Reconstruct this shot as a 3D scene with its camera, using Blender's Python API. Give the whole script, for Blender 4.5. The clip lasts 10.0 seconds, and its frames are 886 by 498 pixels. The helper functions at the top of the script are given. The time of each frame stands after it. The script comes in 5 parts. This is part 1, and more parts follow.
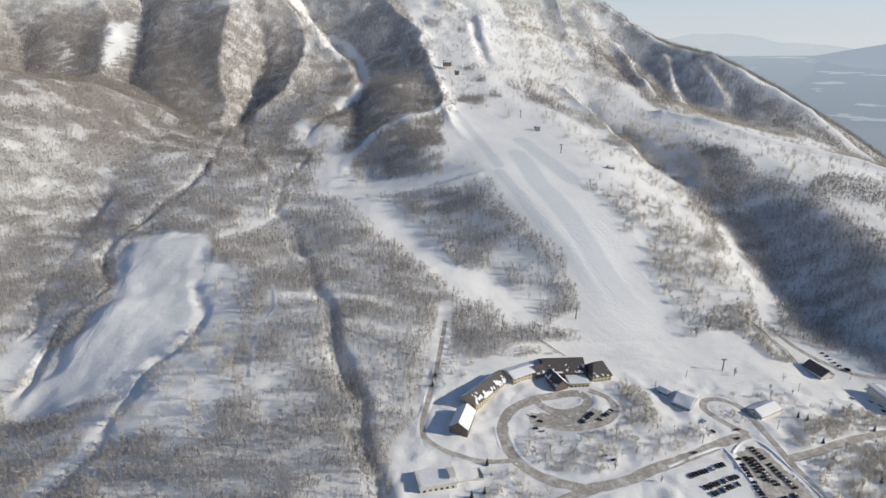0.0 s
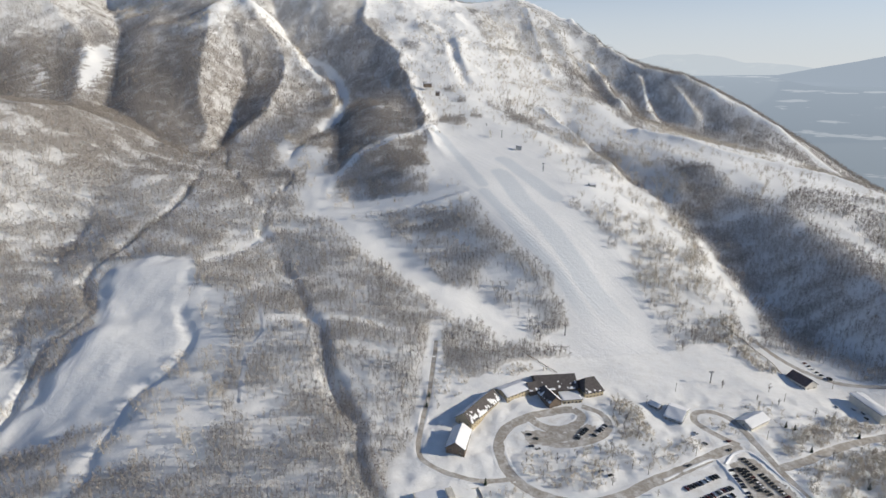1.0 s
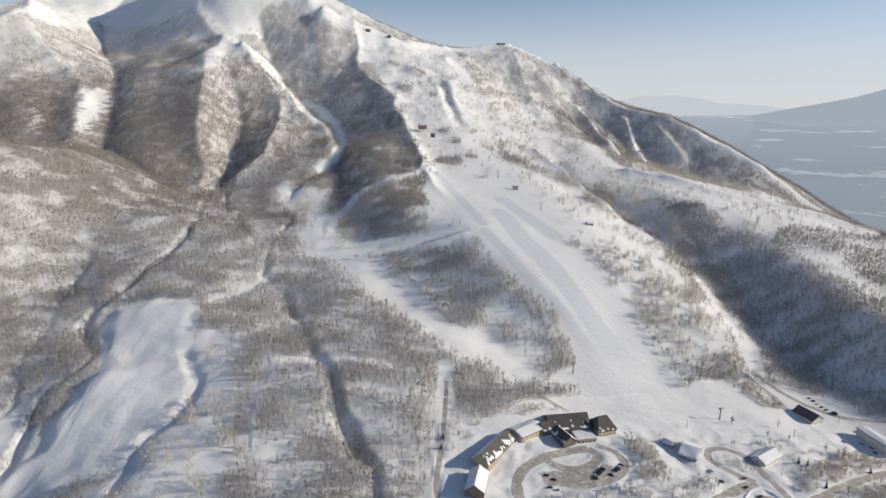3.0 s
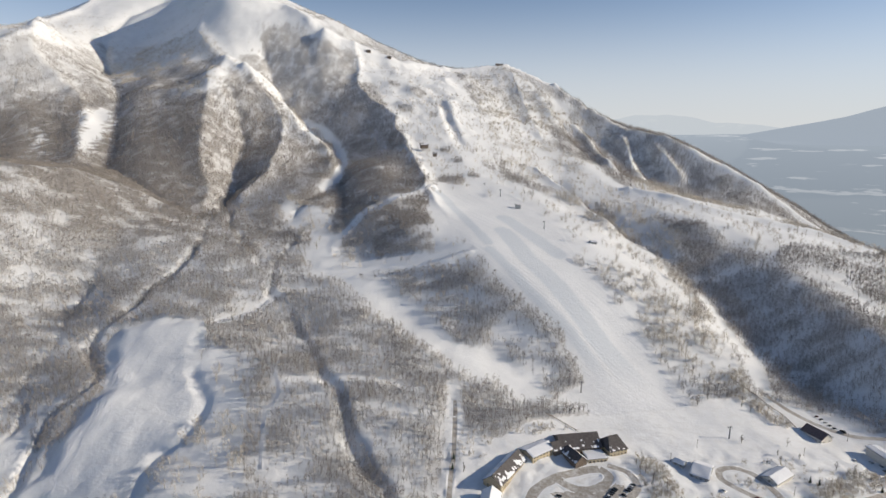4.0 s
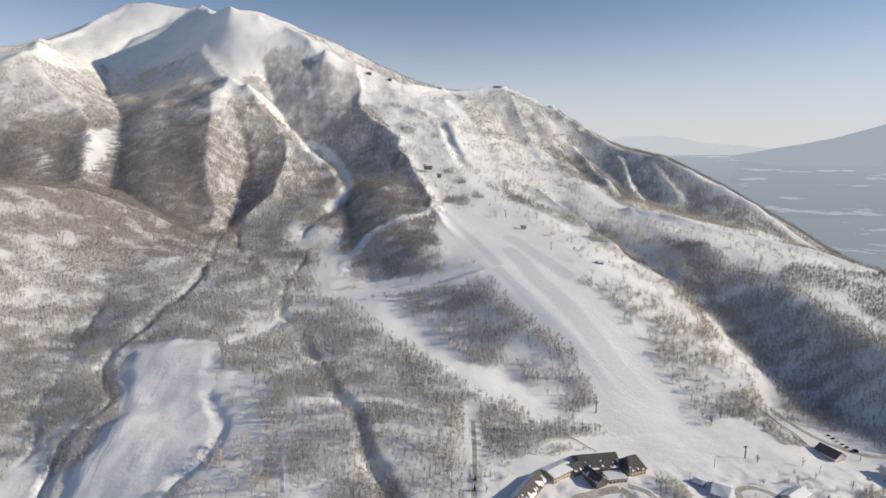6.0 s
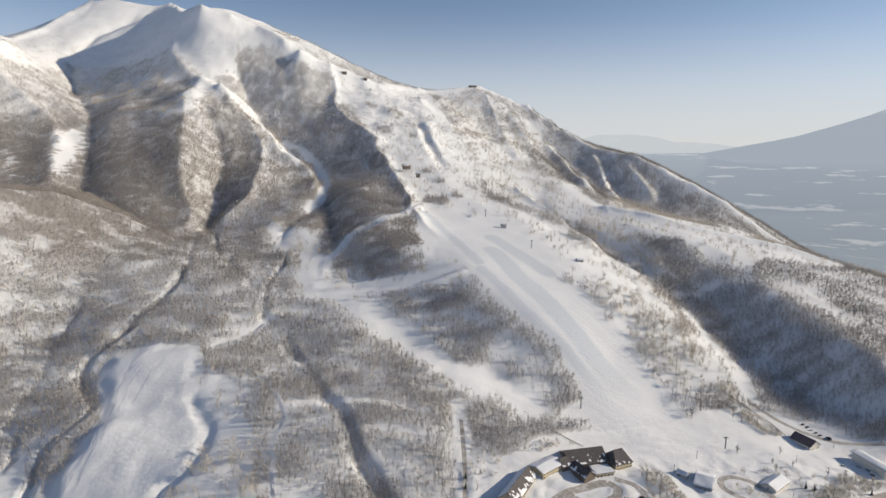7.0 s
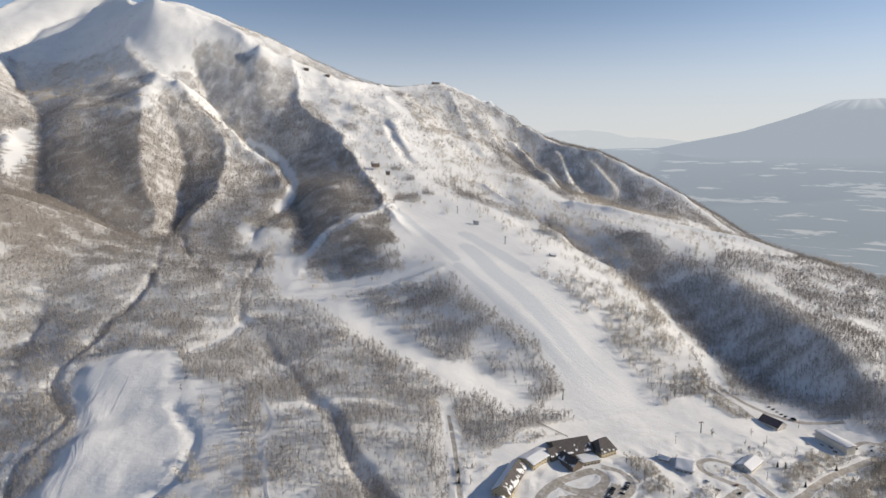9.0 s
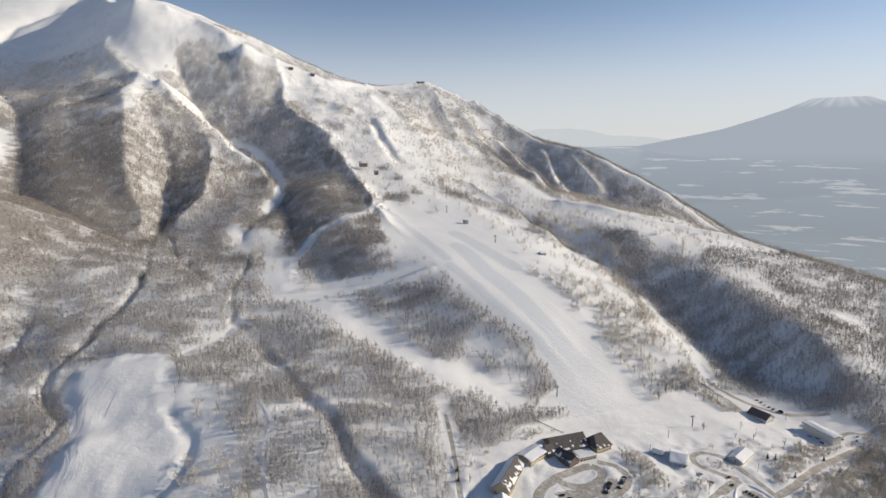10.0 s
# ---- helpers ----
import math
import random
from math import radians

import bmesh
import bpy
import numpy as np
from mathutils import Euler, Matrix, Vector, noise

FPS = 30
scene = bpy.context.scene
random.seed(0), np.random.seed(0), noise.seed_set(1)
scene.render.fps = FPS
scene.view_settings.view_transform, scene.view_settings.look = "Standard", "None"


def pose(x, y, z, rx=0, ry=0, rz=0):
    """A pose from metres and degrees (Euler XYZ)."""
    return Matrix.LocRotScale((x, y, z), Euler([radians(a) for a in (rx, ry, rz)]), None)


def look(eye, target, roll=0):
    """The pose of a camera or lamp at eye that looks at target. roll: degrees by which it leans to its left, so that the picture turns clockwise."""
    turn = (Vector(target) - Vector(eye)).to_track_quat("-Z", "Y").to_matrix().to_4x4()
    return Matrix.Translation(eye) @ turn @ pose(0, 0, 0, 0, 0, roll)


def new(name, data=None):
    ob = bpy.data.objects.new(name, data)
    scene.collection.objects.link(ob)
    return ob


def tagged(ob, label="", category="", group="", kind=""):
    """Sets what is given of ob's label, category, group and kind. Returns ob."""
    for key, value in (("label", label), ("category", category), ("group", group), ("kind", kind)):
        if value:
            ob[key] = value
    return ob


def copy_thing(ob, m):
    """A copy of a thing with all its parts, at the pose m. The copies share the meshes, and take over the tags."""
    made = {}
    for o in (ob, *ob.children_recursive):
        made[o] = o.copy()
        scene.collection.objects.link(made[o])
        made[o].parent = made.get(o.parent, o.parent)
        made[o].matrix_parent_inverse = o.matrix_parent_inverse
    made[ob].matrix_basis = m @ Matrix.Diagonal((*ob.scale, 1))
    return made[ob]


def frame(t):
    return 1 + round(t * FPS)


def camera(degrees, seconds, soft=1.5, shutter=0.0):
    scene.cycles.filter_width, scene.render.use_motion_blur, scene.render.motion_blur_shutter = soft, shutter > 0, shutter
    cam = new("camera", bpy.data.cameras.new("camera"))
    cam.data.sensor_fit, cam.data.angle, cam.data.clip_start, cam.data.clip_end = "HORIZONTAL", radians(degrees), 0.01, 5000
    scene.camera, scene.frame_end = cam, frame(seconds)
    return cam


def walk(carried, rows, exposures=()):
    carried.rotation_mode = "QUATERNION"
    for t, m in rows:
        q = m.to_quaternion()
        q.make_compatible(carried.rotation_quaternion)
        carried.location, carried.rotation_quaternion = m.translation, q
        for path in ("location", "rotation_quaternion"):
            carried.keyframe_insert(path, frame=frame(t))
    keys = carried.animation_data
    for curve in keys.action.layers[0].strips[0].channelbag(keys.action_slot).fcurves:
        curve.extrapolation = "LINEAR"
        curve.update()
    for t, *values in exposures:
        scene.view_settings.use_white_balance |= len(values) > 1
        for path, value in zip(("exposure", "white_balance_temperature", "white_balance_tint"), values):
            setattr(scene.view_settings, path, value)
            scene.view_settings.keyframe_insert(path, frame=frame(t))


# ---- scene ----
cam = camera(75.99, 10.0, soft=1.5)
PATH = [
    (0, (0.00, -0.00, 276.00), (-1.79, 94.52, 243.40), 0.50),
    (0.5, (-6.09, -1.31, 276.77), (-5.52, 93.77, 245.79), 0.32),
    (1, (-12.25, -2.22, 277.29), (-10.07, 93.32, 247.84), 0.25),
    (1.5, (-18.68, -3.33, 278.22), (-15.44, 92.63, 250.30), 0.14),
    (2, (-24.88, -4.19, 279.24), (-20.89, 92.17, 252.83), 0.15),
    (2.5, (-31.02, -5.24, 280.10), (-26.46, 91.55, 255.38), 0.17),
    (4, (-50.16, -7.89, 282.86), (-44.36, 89.92, 262.87), 0.16),
    (4.5, (-56.87, -8.97, 283.85), (-50.69, 89.12, 265.43), 0.25),
    (5, (-63.16, -10.42, 284.76), (-56.64, 87.92, 267.83), 0.27),
    (6.5, (-82.32, -12.91, 286.74), (-73.47, 85.30, 270.08), 0.20),
    (7, (-88.51, -13.35, 287.31), (-76.64, 84.51, 270.50), 0.01),
    (7.5, (-95.43, -13.33, 287.67), (-80.54, 84.09, 270.70), -0.20),
    (8, (-102.00, -13.44, 288.70), (-85.58, 83.70, 271.55), -0.23),
    (8.5, (-108.86, -13.66, 289.56), (-91.24, 83.23, 272.21), -0.29),
    (9, (-115.37, -13.47, 290.16), (-96.29, 83.12, 272.65), -0.34),
    (9.5, (-121.95, -13.84, 291.35), (-101.50, 82.45, 273.75), -0.47),
    (10, (-128.24, -13.55, 292.01), (-106.22, 82.36, 274.24), -0.58),
]
walk(cam, [(t, look(eye, target, roll)) for t, eye, target, roll in PATH], [(0, -0.22, 6360, 8.5), (2.5, -0.23, 6460, 9), (5, -0.22, 6580, 10), (6.5, -0.22, 6630, 10), (10, -0.19, 6680, 10)])

# ---- daylight: a low winter sun, a pale blue sky ----
SUN_UP, SUN_AROUND = 20.7, 94.0  # degrees above the horizon, and clockwise from +y
world = bpy.data.worlds.new("sky")
scene.world = world
world.use_nodes = True
nodes, links = world.node_tree.nodes, world.node_tree.links
sky = nodes.new("ShaderNodeTexSky")
sky.sky_type, sky.sun_disc = "NISHITA", False
sky.sun_elevation, sky.sun_rotation = radians(SUN_UP), radians(SUN_AROUND)
sky.altitude, sky.air_density, sky.dust_density, sky.ozone_density = 700, 0.7, 0.0, 1.0
nodes["Background"].inputs["Strength"].default_value = 0.135
soften = nodes.new("ShaderNodeHueSaturation")
soften.inputs["Saturation"].default_value = 0.93
links.new(sky.outputs[0], soften.inputs["Color"])
# winter haze that pales the sky towards the horizon
up = nodes.new("ShaderNodeTexCoord")
parts_of = nodes.new("ShaderNodeSeparateXYZ")
links.new(up.outputs["Generated"], parts_of.inputs[0])
thin = nodes.new("ShaderNodeMapRange")
thin.interpolation_type = "SMOOTHERSTEP"
for key, value in (("From Min", -0.02), ("From Max", 0.27), ("To Min", 0.9), ("To Max", 0.0)):
    thin.inputs[key].default_value = value
links.new(parts_of.outputs["Z"], thin.inputs["Value"])
haze = nodes.new("ShaderNodeMix")
haze.data_type = "RGBA"
haze.inputs[7].default_value = (5.5, 5.6, 5.85, 1)
links.new(thin.outputs[0], haze.inputs[0])
links.new(soften.outputs[0], haze.inputs[6])
links.new(haze.outputs[2], nodes["Background"].inputs["Color"])
sun = new("sun", bpy.data.lights.new("sun", "SUN"))
sun.data.energy, sun.data.angle, sun.data.color = 5.0, radians(0.53), (1.0, 0.895, 0.735)
way = Vector((math.sin(radians(SUN_AROUND)) * math.cos(radians(SUN_UP)), math.cos(radians(SUN_AROUND)) * math.cos(radians(SUN_UP)), math.sin(radians(SUN_UP))))
sun.matrix_world = look(way * 1000, (0, 0, 0))
scene.view_settings.exposure = -0.30

# ---- materials ----


def shader(name, rough=0.8, metal=0.0):
    """A node material, its tree and its surface."""
    m = bpy.data.materials.new(name)
    m.use_nodes = True
    b = m.node_tree.nodes["Principled BSDF"]
    b.inputs["Roughness"].default_value = rough
    b.inputs["Metallic"].default_value = metal
    return m, m.node_tree, b


def node(tree, kind, **values):
    n = tree.nodes.new("ShaderNode" + kind)
    for key, value in values.items():
        n.inputs[key].default_value = value
    return n


def noise_of(tree, scale, detail=3.0, rough=0.6):
    """A noise over the object's own metres."""
    where = node(tree, "TexCoord")
    n = node(tree, "TexNoise", Scale=scale, Detail=detail, Roughness=rough)
    tree.links.new(where.outputs["Object"], n.inputs["Vector"])
    return n.outputs["Fac"]


def ramp(tree, value, stops):
    r = tree.nodes.new("ShaderNodeValToRGB")
    while len(r.color_ramp.elements) < len(stops):
        r.color_ramp.elements.new(0.5)
    for e, (at, c) in zip(r.color_ramp.elements, stops):
        e.position, e.color = at, (*c, 1) if len(c) == 3 else c
    tree.links.new(value, r.inputs[0])
    return r.outputs["Color"]


def blend(tree, a, b, fac):
    m = tree.nodes.new("ShaderNodeMix")
    m.data_type = "RGBA"
    for socket, value in ((m.inputs[0], fac), (m.inputs[6], a), (m.inputs[7], b)):
        if isinstance(value, bpy.types.NodeSocket):
            tree.links.new(value, socket)
        else:
            socket.default_value = value if not isinstance(value, tuple) else (*value, 1)
    return m.outputs[2]


def bumped(tree, body, value, strength, distance):
    b = node(tree, "Bump", Strength=strength, Distance=distance)
    tree.links.new(value, b.inputs["Height"])
    tree.links.new(b.outputs[0], body.inputs["Normal"])


def mask(tree, name):
    a = tree.nodes.new("ShaderNodeAttribute")
    a.attribute_name = name
    return a.outputs["Fac"]


def plain(name, colour, rough=0.8, metal=0.0, vary=0.18, scale=0.7, relief=0.3):
    """Paint, plaster, wood or metal with uneven tone and fine relief."""
    m, tree, body = shader(name, rough, metal)
    n = noise_of(tree, scale, 5.0)
    dark, light = tuple(c * (1 - vary) for c in colour), tuple(min(1, c * (1 + vary)) for c in colour)
    tree.links.new(ramp(tree, n, [(0.3, dark), (0.7, light)]), body.inputs["Base Color"])
    if relief:
        bumped(tree, body, noise_of(tree, scale * 6), relief, 0.1)
    return m


def ground_material():
    m, tree, body = shader("ground_snow", 0.75)
    big, fine = noise_of(tree, 0.02, 6.0), noise_of(tree, 0.35, 5.0, 0.7)
    white = ramp(tree, big, [(0.3, (0.82, 0.82, 0.82)), (0.7, (0.91, 0.905, 0.90))])
    white = blend(tree, white, (0.67, 0.70, 0.735), mask(tree, "groomed"))
    # saplings, scrub and twigs that stand out of the snow in the woods
    wood = mask(tree, "wood")
    twig = noise_of(tree, 0.8, 6.0, 0.75)
    gate = node(tree, "Math", **{})
    gate.operation = "MULTIPLY"
    tree.links.new(wood, gate.inputs[0])
    tree.links.new(ramp(tree, twig, [(0.36, (0, 0, 0)), (0.62, (0.8, 0.8, 0.8))]), gate.inputs[1])
    scrub = ramp(tree, fine, [(0.3, (0.188, 0.167, 0.15)), (0.7, (0.365, 0.33, 0.297))])
    colour = blend(tree, white, scrub, gate.outputs[0])
    # groomed lanes and wind ripples
    wave = node(tree, "TexNoise", Scale=1.0, Detail=4.0, Roughness=0.6)
    where = node(tree, "TexCoord")
    tilt = node(tree, "Mapping", Rotation=(0, 0, radians(-54)), Scale=(80.0, 2.4, 4000.0))
    tilt.vector_type = "TEXTURE"
    tree.links.new(where.outputs["Object"], tilt.inputs["Vector"])
    tree.links.new(tilt.outputs[0], wave.inputs["Vector"])
    streak = node(tree, "Math")
    streak.operation = "MULTIPLY"
    tree.links.new(mask(tree, "piste"), streak.inputs[0])
    tree.links.new(ramp(tree, wave.outputs["Fac"], [(0.38, (0, 0, 0)), (0.70, (0.5, 0.5, 0.5))]), streak.inputs[1])
    colour = blend(tree, colour, (0.66, 0.67, 0.70), streak.outputs[0])
    # trodden and driven snow in the village
    dirt = node(tree, "Math")
    dirt.operation = "MULTIPLY"
    tree.links.new(mask(tree, "trodden"), dirt.inputs[0])
    tree.links.new(ramp(tree, noise_of(tree, 0.12, 6.0, 0.7), [(0.46, (0, 0, 0)), (0.68, (0.8, 0.8, 0.8))]), dirt.inputs[1])
    colour = blend(tree, colour, (0.66, 0.63, 0.59), dirt.outputs[0])
    tree.links.new(colour, body.inputs["Base Color"])
    lanes = node(tree, "Math")
    lanes.operation = "MULTIPLY"
    tree.links.new(ramp(tree, wave.outputs["Fac"], [(0.2, (0, 0, 0)), (0.8, (0.5, 0.5, 0.5))]), lanes.inputs[0])
    tree.links.new(mask(tree, "piste"), lanes.inputs[1])
    total = node(tree, "Math")
    tree.links.new(lanes.outputs[0], total.inputs[0])
    tree.links.new(noise_of(tree, 0.25, 6.0, 0.65), total.inputs[1])
    bumped(tree, body, total.outputs[0], 0.6, 0.8)
    return m


def bark_material(name, low, high):
    m, tree, body = shader(name, 0.9)
    info = tree.nodes.new("ShaderNodeNewGeometry")
    tree.links.new(ramp(tree, info.outputs["Random Per Island"], [(0.0, low), (1.0, high)]), body.inputs["Base Color"])
    return m


def road_material():
    """Driven snow: brown-grey ruts, with white left lying between them."""
    m, tree, body = shader("packed_snow_road", 0.85)
    worn = ramp(tree, noise_of(tree, 0.5, 5.0), [(0.3, (0.30, 0.265, 0.225)), (0.7, (0.48, 0.44, 0.395))])
    left = ramp(tree, noise_of(tree, 0.16, 6.0, 0.7), [(0.46, (0, 0, 0)), (0.68, (0.8, 0.8, 0.8))])
    tree.links.new(blend(tree, worn, (0.74, 0.73, 0.72), left), body.inputs["Base Color"])
    bumped(tree, body, noise_of(tree, 1.2, 5.0), 0.5, 0.2)
    return m


GROUND = ground_material()
SNOW = plain("roof_snow", (0.84, 0.84, 0.86), 0.7, vary=0.05, scale=0.4, relief=0.4)
BARK = bark_material("bare_twigs", (0.20, 0.178, 0.16), (0.435, 0.39, 0.348))
TRUNK = bark_material("trunk_bark", (0.13, 0.10, 0.08), (0.42, 0.37, 0.31))
BUSH = bark_material("pale_twigs", (0.34, 0.30, 0.245), (0.72, 0.65, 0.55))
NEEDLE = bark_material("dark_needles", (0.012, 0.022, 0.014), (0.04, 0.06, 0.035))
ROAD = road_material()
ROOF = plain("dark_roof_metal", (0.095, 0.083, 0.082), 0.8, vary=0.3, scale=0.5, relief=0.1)
BROWN_ROOF = plain("brown_roof_sheet", (0.15, 0.115, 0.115), 0.8, vary=0.25, scale=0.5, relief=0.1)
BEIGE = plain("beige_plaster", (0.55, 0.46, 0.31), 0.85)
BROWN = plain("brown_boards", (0.19, 0.145, 0.11), 0.8, vary=0.3)
GREY = plain("grey_cladding", (0.45, 0.45, 0.45), 0.8)
CREAM = plain("cream_panels", (0.66, 0.62, 0.55), 0.8)
STEEL = plain("galvanised_steel", (0.20, 0.20, 0.21), 0.5, 0.7)
RUBBER = plain("tyre_rubber", (0.02, 0.02, 0.02), 0.9)
PANE, _, PANE_BODY = shader("window_glass", 0.05)
PANE_BODY.inputs["Base Color"].default_value = (0.03, 0.035, 0.04, 1)
FRAME = plain("window_frame_paint", (0.25, 0.22, 0.2), 0.6)

# ---- relief: crests, valley floors and benches of the mountain (x, y, height) ----
CRESTS = {}
CRESTS["summit"] = [(-1900, 1500, 330), (-1560, 1640, 455), (-1289, 1945, 622), (-1251, 2026, 655), (-1222, 2212, 716), (-1143, 2524, 910), (-998, 2580, 908), (-871, 2465, 862), (-740, 2180, 776), (-618, 1945, 768), (-534, 1956, 738)]
CRESTS["shoulder"] = [(-534, 1956, 738), (-447, 1954, 696), (-307, 1823, 611), (-206, 1833, 563), (-67, 1837, 507), (46, 1933, 495), (155, 1973, 500), (293, 2033, 522), (383, 1983, 484), (437, 1919, 451)]
CRESTS["east_ridge"] = [(437, 1919, 451), (495, 1818, 390), (557, 1723, 325), (617, 1646, 294), (681, 1595, 283), (742, 1542, 244), (798, 1488, 207), (850, 1409, 159), (883, 1325, 105), (900, 1230, 60)]
CRESTS["main_spur"] = [(-632, 1990, 762), (-685, 1950, 686), (-683, 1822, 581), (-617, 1745, 538), (-561, 1685, 503), (-560, 1610, 468), (-563, 1550, 439), (-525, 1390, 353), (-491, 1245, 285), (-447, 1125, 222), (-405, 1005, 162)]
CRESTS["second_spur"] = [(-561, 1685, 503), (-493, 1639, 470), (-448, 1635, 434), (-403, 1618, 388), (-358, 1510, 346), (-316, 1405, 308), (-278, 1365, 282), (-246, 1335, 256), (-215, 1260, 227), (-212, 1180, 207)]
CRESTS["inner_spur"] = [(-493, 1639, 470), (-434, 1560, 398), (-376, 1460, 337), (-343, 1370, 292), (-337, 1290, 263), (-337, 1190, 233), (-330, 1115, 204), (-352, 1050, 171)]
CRESTS["left_spur"] = [(-1252, 2026, 656), (-1099, 1750, 572), (-997, 1560, 486), (-912, 1500, 421), (-835, 1440, 365), (-780, 1345, 316), (-726, 1215, 255), (-702, 1150, 231)]
CRESTS["near_bank"] = [(-1000, 820, 320), (-760, 860, 268), (-622, 880, 236), (-575, 930, 224), (-490, 950, 185), (-430, 930, 158)]
CRESTS["piste_spur"] = [(-206, 1833, 556), (-196, 1730, 470), (-184, 1624, 406), (-114, 1480, 359), (-86, 1380, 320), (-67, 1288, 283), (-55, 1232, 256), (-31, 1120, 221), (-18, 985, 188), (20, 880, 150), (35, 780, 128), (58, 738, 112), (86, 702, 95), (114, 662, 74), (140, 628, 53), (160, 600, 34)]
CRESTS["east_edge"] = [(155, 1973, 500), (200, 1700, 362), (180, 1500, 300), (228, 1240, 203), (262, 1040, 160), (290, 936, 134), (334, 850, 98), (340, 760, 72), (338, 705, 54), (342, 641, 28), (360, 590, 6)]
CRESTS["east_hill"] = [(259, 1842, 416), (349, 1677, 312), (350, 1480, 250), (360, 1300, 208), (406, 1160, 174), (479, 1099, 165), (560, 1040, 140), (640, 1010, 122), (700, 985, 110), (760, 900, 84), (840, 800, 50), (900, 700, 20)]
VALLEYS = {}
VALLEYS["west_gully"] = [(-1030, 1380, 370), (-940, 1290, 288), (-870, 1180, 236), (-800, 1080, 214), (-740, 1000, 206)]
VALLEYS["cirque"] = [(-913, 2420, 815), (-989, 2330, 750), (-1053, 2230, 691), (-1057, 2080, 600), (-1018, 1940, 509), (-971, 1850, 457), (-799, 1555, 380), (-751, 1450, 346), (-691, 1300, 276), (-641, 1150, 222), (-545, 1050, 196), (-470, 990, 171), (-401, 950, 153)]
VALLEYS["spur_gully"] = [(-502, 1515, 414), (-460, 1430, 342), (-434, 1334, 281), (-405, 1187, 211), (-380, 1078, 176), (-383, 1000, 155)]
VALLEYS["east_stream"] = [(-477, 1775, 512), (-433, 1690, 440), (-388, 1605, 362), (-312, 1490, 310), (-237, 1375, 267), (-189, 1230, 220), (-188, 1080, 183), (-229, 1002, 156), (-244, 939, 143)]
VALLEYS["piste_foot"] = [(-178, 1120, 188), (-165, 980, 150), (-150, 880, 130), (-165, 810, 108), (-141, 751, 89), (-80, 690, 66), (-28, 625, 47), (18, 575, 36), (60, 560, 24)]
VALLEYS["east_gully"] = [(262, 1210, 184), (290, 1100, 152), (304, 1010, 124), (322, 930, 102), (352, 858, 82), (372, 790, 57), (388, 720, 31), (398, 650, 9), (425, 590, -1), (455, 530, -10)]
VALLEYS["far_gully"] = [(470, 1700, 280), (499, 1554, 213), (600, 1500, 165), (680, 1350, 120), (760, 1200, 90), (820, 1100, 70)]
BENCHES = {}
BENCHES["woods_low"] = [(-700, 420, 30), (-442, 533, 10), (-384, 487, 2), (-287, 425, -6), (-174, 405, 4), (-64, 361, 2), (-100, 300, -6)]
BENCHES["woods_front"] = [(-700, 620, 90), (-480, 634, 53), (-397, 604, 39), (-330, 560, 30), (-258, 501, 22), (-180, 457, 18), (-101, 443, 10), (-20, 443, 9)]
BENCHES["woods_mid"] = [(-800, 700, 170), (-552, 740, 108), (-473, 690, 62), (-420, 680, 74), (-343, 650, 70), (-254, 600, 54), (-200, 565, 43), (-160, 531, 36), (-89, 502, 31), (-40, 500, 26)]
BENCHES["woods_high"] = [(-574, 807, 165), (-480, 746, 88), (-371, 744, 90), (-280, 690, 76), (-191, 638, 50), (-123, 690, 70), (-63, 568, 41), (18, 566, 38)]
BENCHES["woods_top"] = [(-471, 825, 129), (-430, 813, 126), (-314, 784, 107), (-271, 874, 122), (-218, 692, 66)]
BENCHES["piste"] = [(46, 1506, 348), (89, 1428, 303), (108, 1131, 210), (127, 962, 163), (133, 888, 143), (148, 769, 112), (180, 700, 84), (201, 623, 37), (225, 555, 4)]
BENCHES["piste_east"] = [(225, 820, 121), (240, 720, 88), (283, 656, 46), (290, 570, 6)]
BENCHES["nose_west"] = [(-78, 942, 182), (-136, 942, 147), (-50, 832, 138), (-112, 819, 107), (-45, 673, 59), (11, 663, 58), (49, 599, 29), (106, 610, 40), (120, 570, 20)]
BENCHES["hotel_terrace"] = [(-20, 400, 1), (8, 370, -2), (28, 405, -1), (53, 433, 3), (92, 430, -1), (110, 400, -3), (143, 443, 0), (54, 487, 14), (130, 520, 6)]
BENCHES["village"] = [(60, 330, -8), (172, 383, -6), (195, 414, -7), (215, 428, -6), (260, 480, -8), (300, 520, -7), (290, 420, -9), (350, 492, -18), (400, 465, -20), (346, 449, -14), (240, 370, -12), (300, 350, -18), (200, 280, -18), (400, 520, -14), (250, 410, -8)]
BENCHES["east_face"] = [(492, 763, 88), (512, 723, 76), (514, 655, 60), (508, 605, 52), (506, 565, 44), (504, 530, 24), (502, 495, 4), (502, 462, -8), (570, 640, 44), (600, 732, 66), (560, 570, 36), (562, 520, 10), (560, 470, -4), (720, 600, 0)]
BENCHES["cirque_head"] = [(-870, 2120, 640), (-820, 1930, 560), (-760, 1760, 488)]
BENCHES["face"] = [(-334, 1835, 567), (-300, 1700, 470), (-162, 1576, 392), (-200, 1440, 318), (-135, 1230, 232), (-111, 1093, 218), (-24, 1585, 379)]
BENCHES["east_shelf"] = [(190, 1028, 178), (300, 1500, 256), (330, 1320, 209), (300, 1180, 180)]
BENCHES["face_east"] = [(142, 1869, 462), (259, 1842, 416), (490, 1711, 312), (529, 1800, 345), (587, 1575, 213), (700, 1450, 150)]
BENCHES["east_slope"] = [(451, 920, 136), (420, 1052, 155), (494, 875, 119), (544, 830, 102), (376, 861, 104), (327, 1046, 147), (261, 1394, 243), (312, 1314, 205), (244, 1701, 335)]
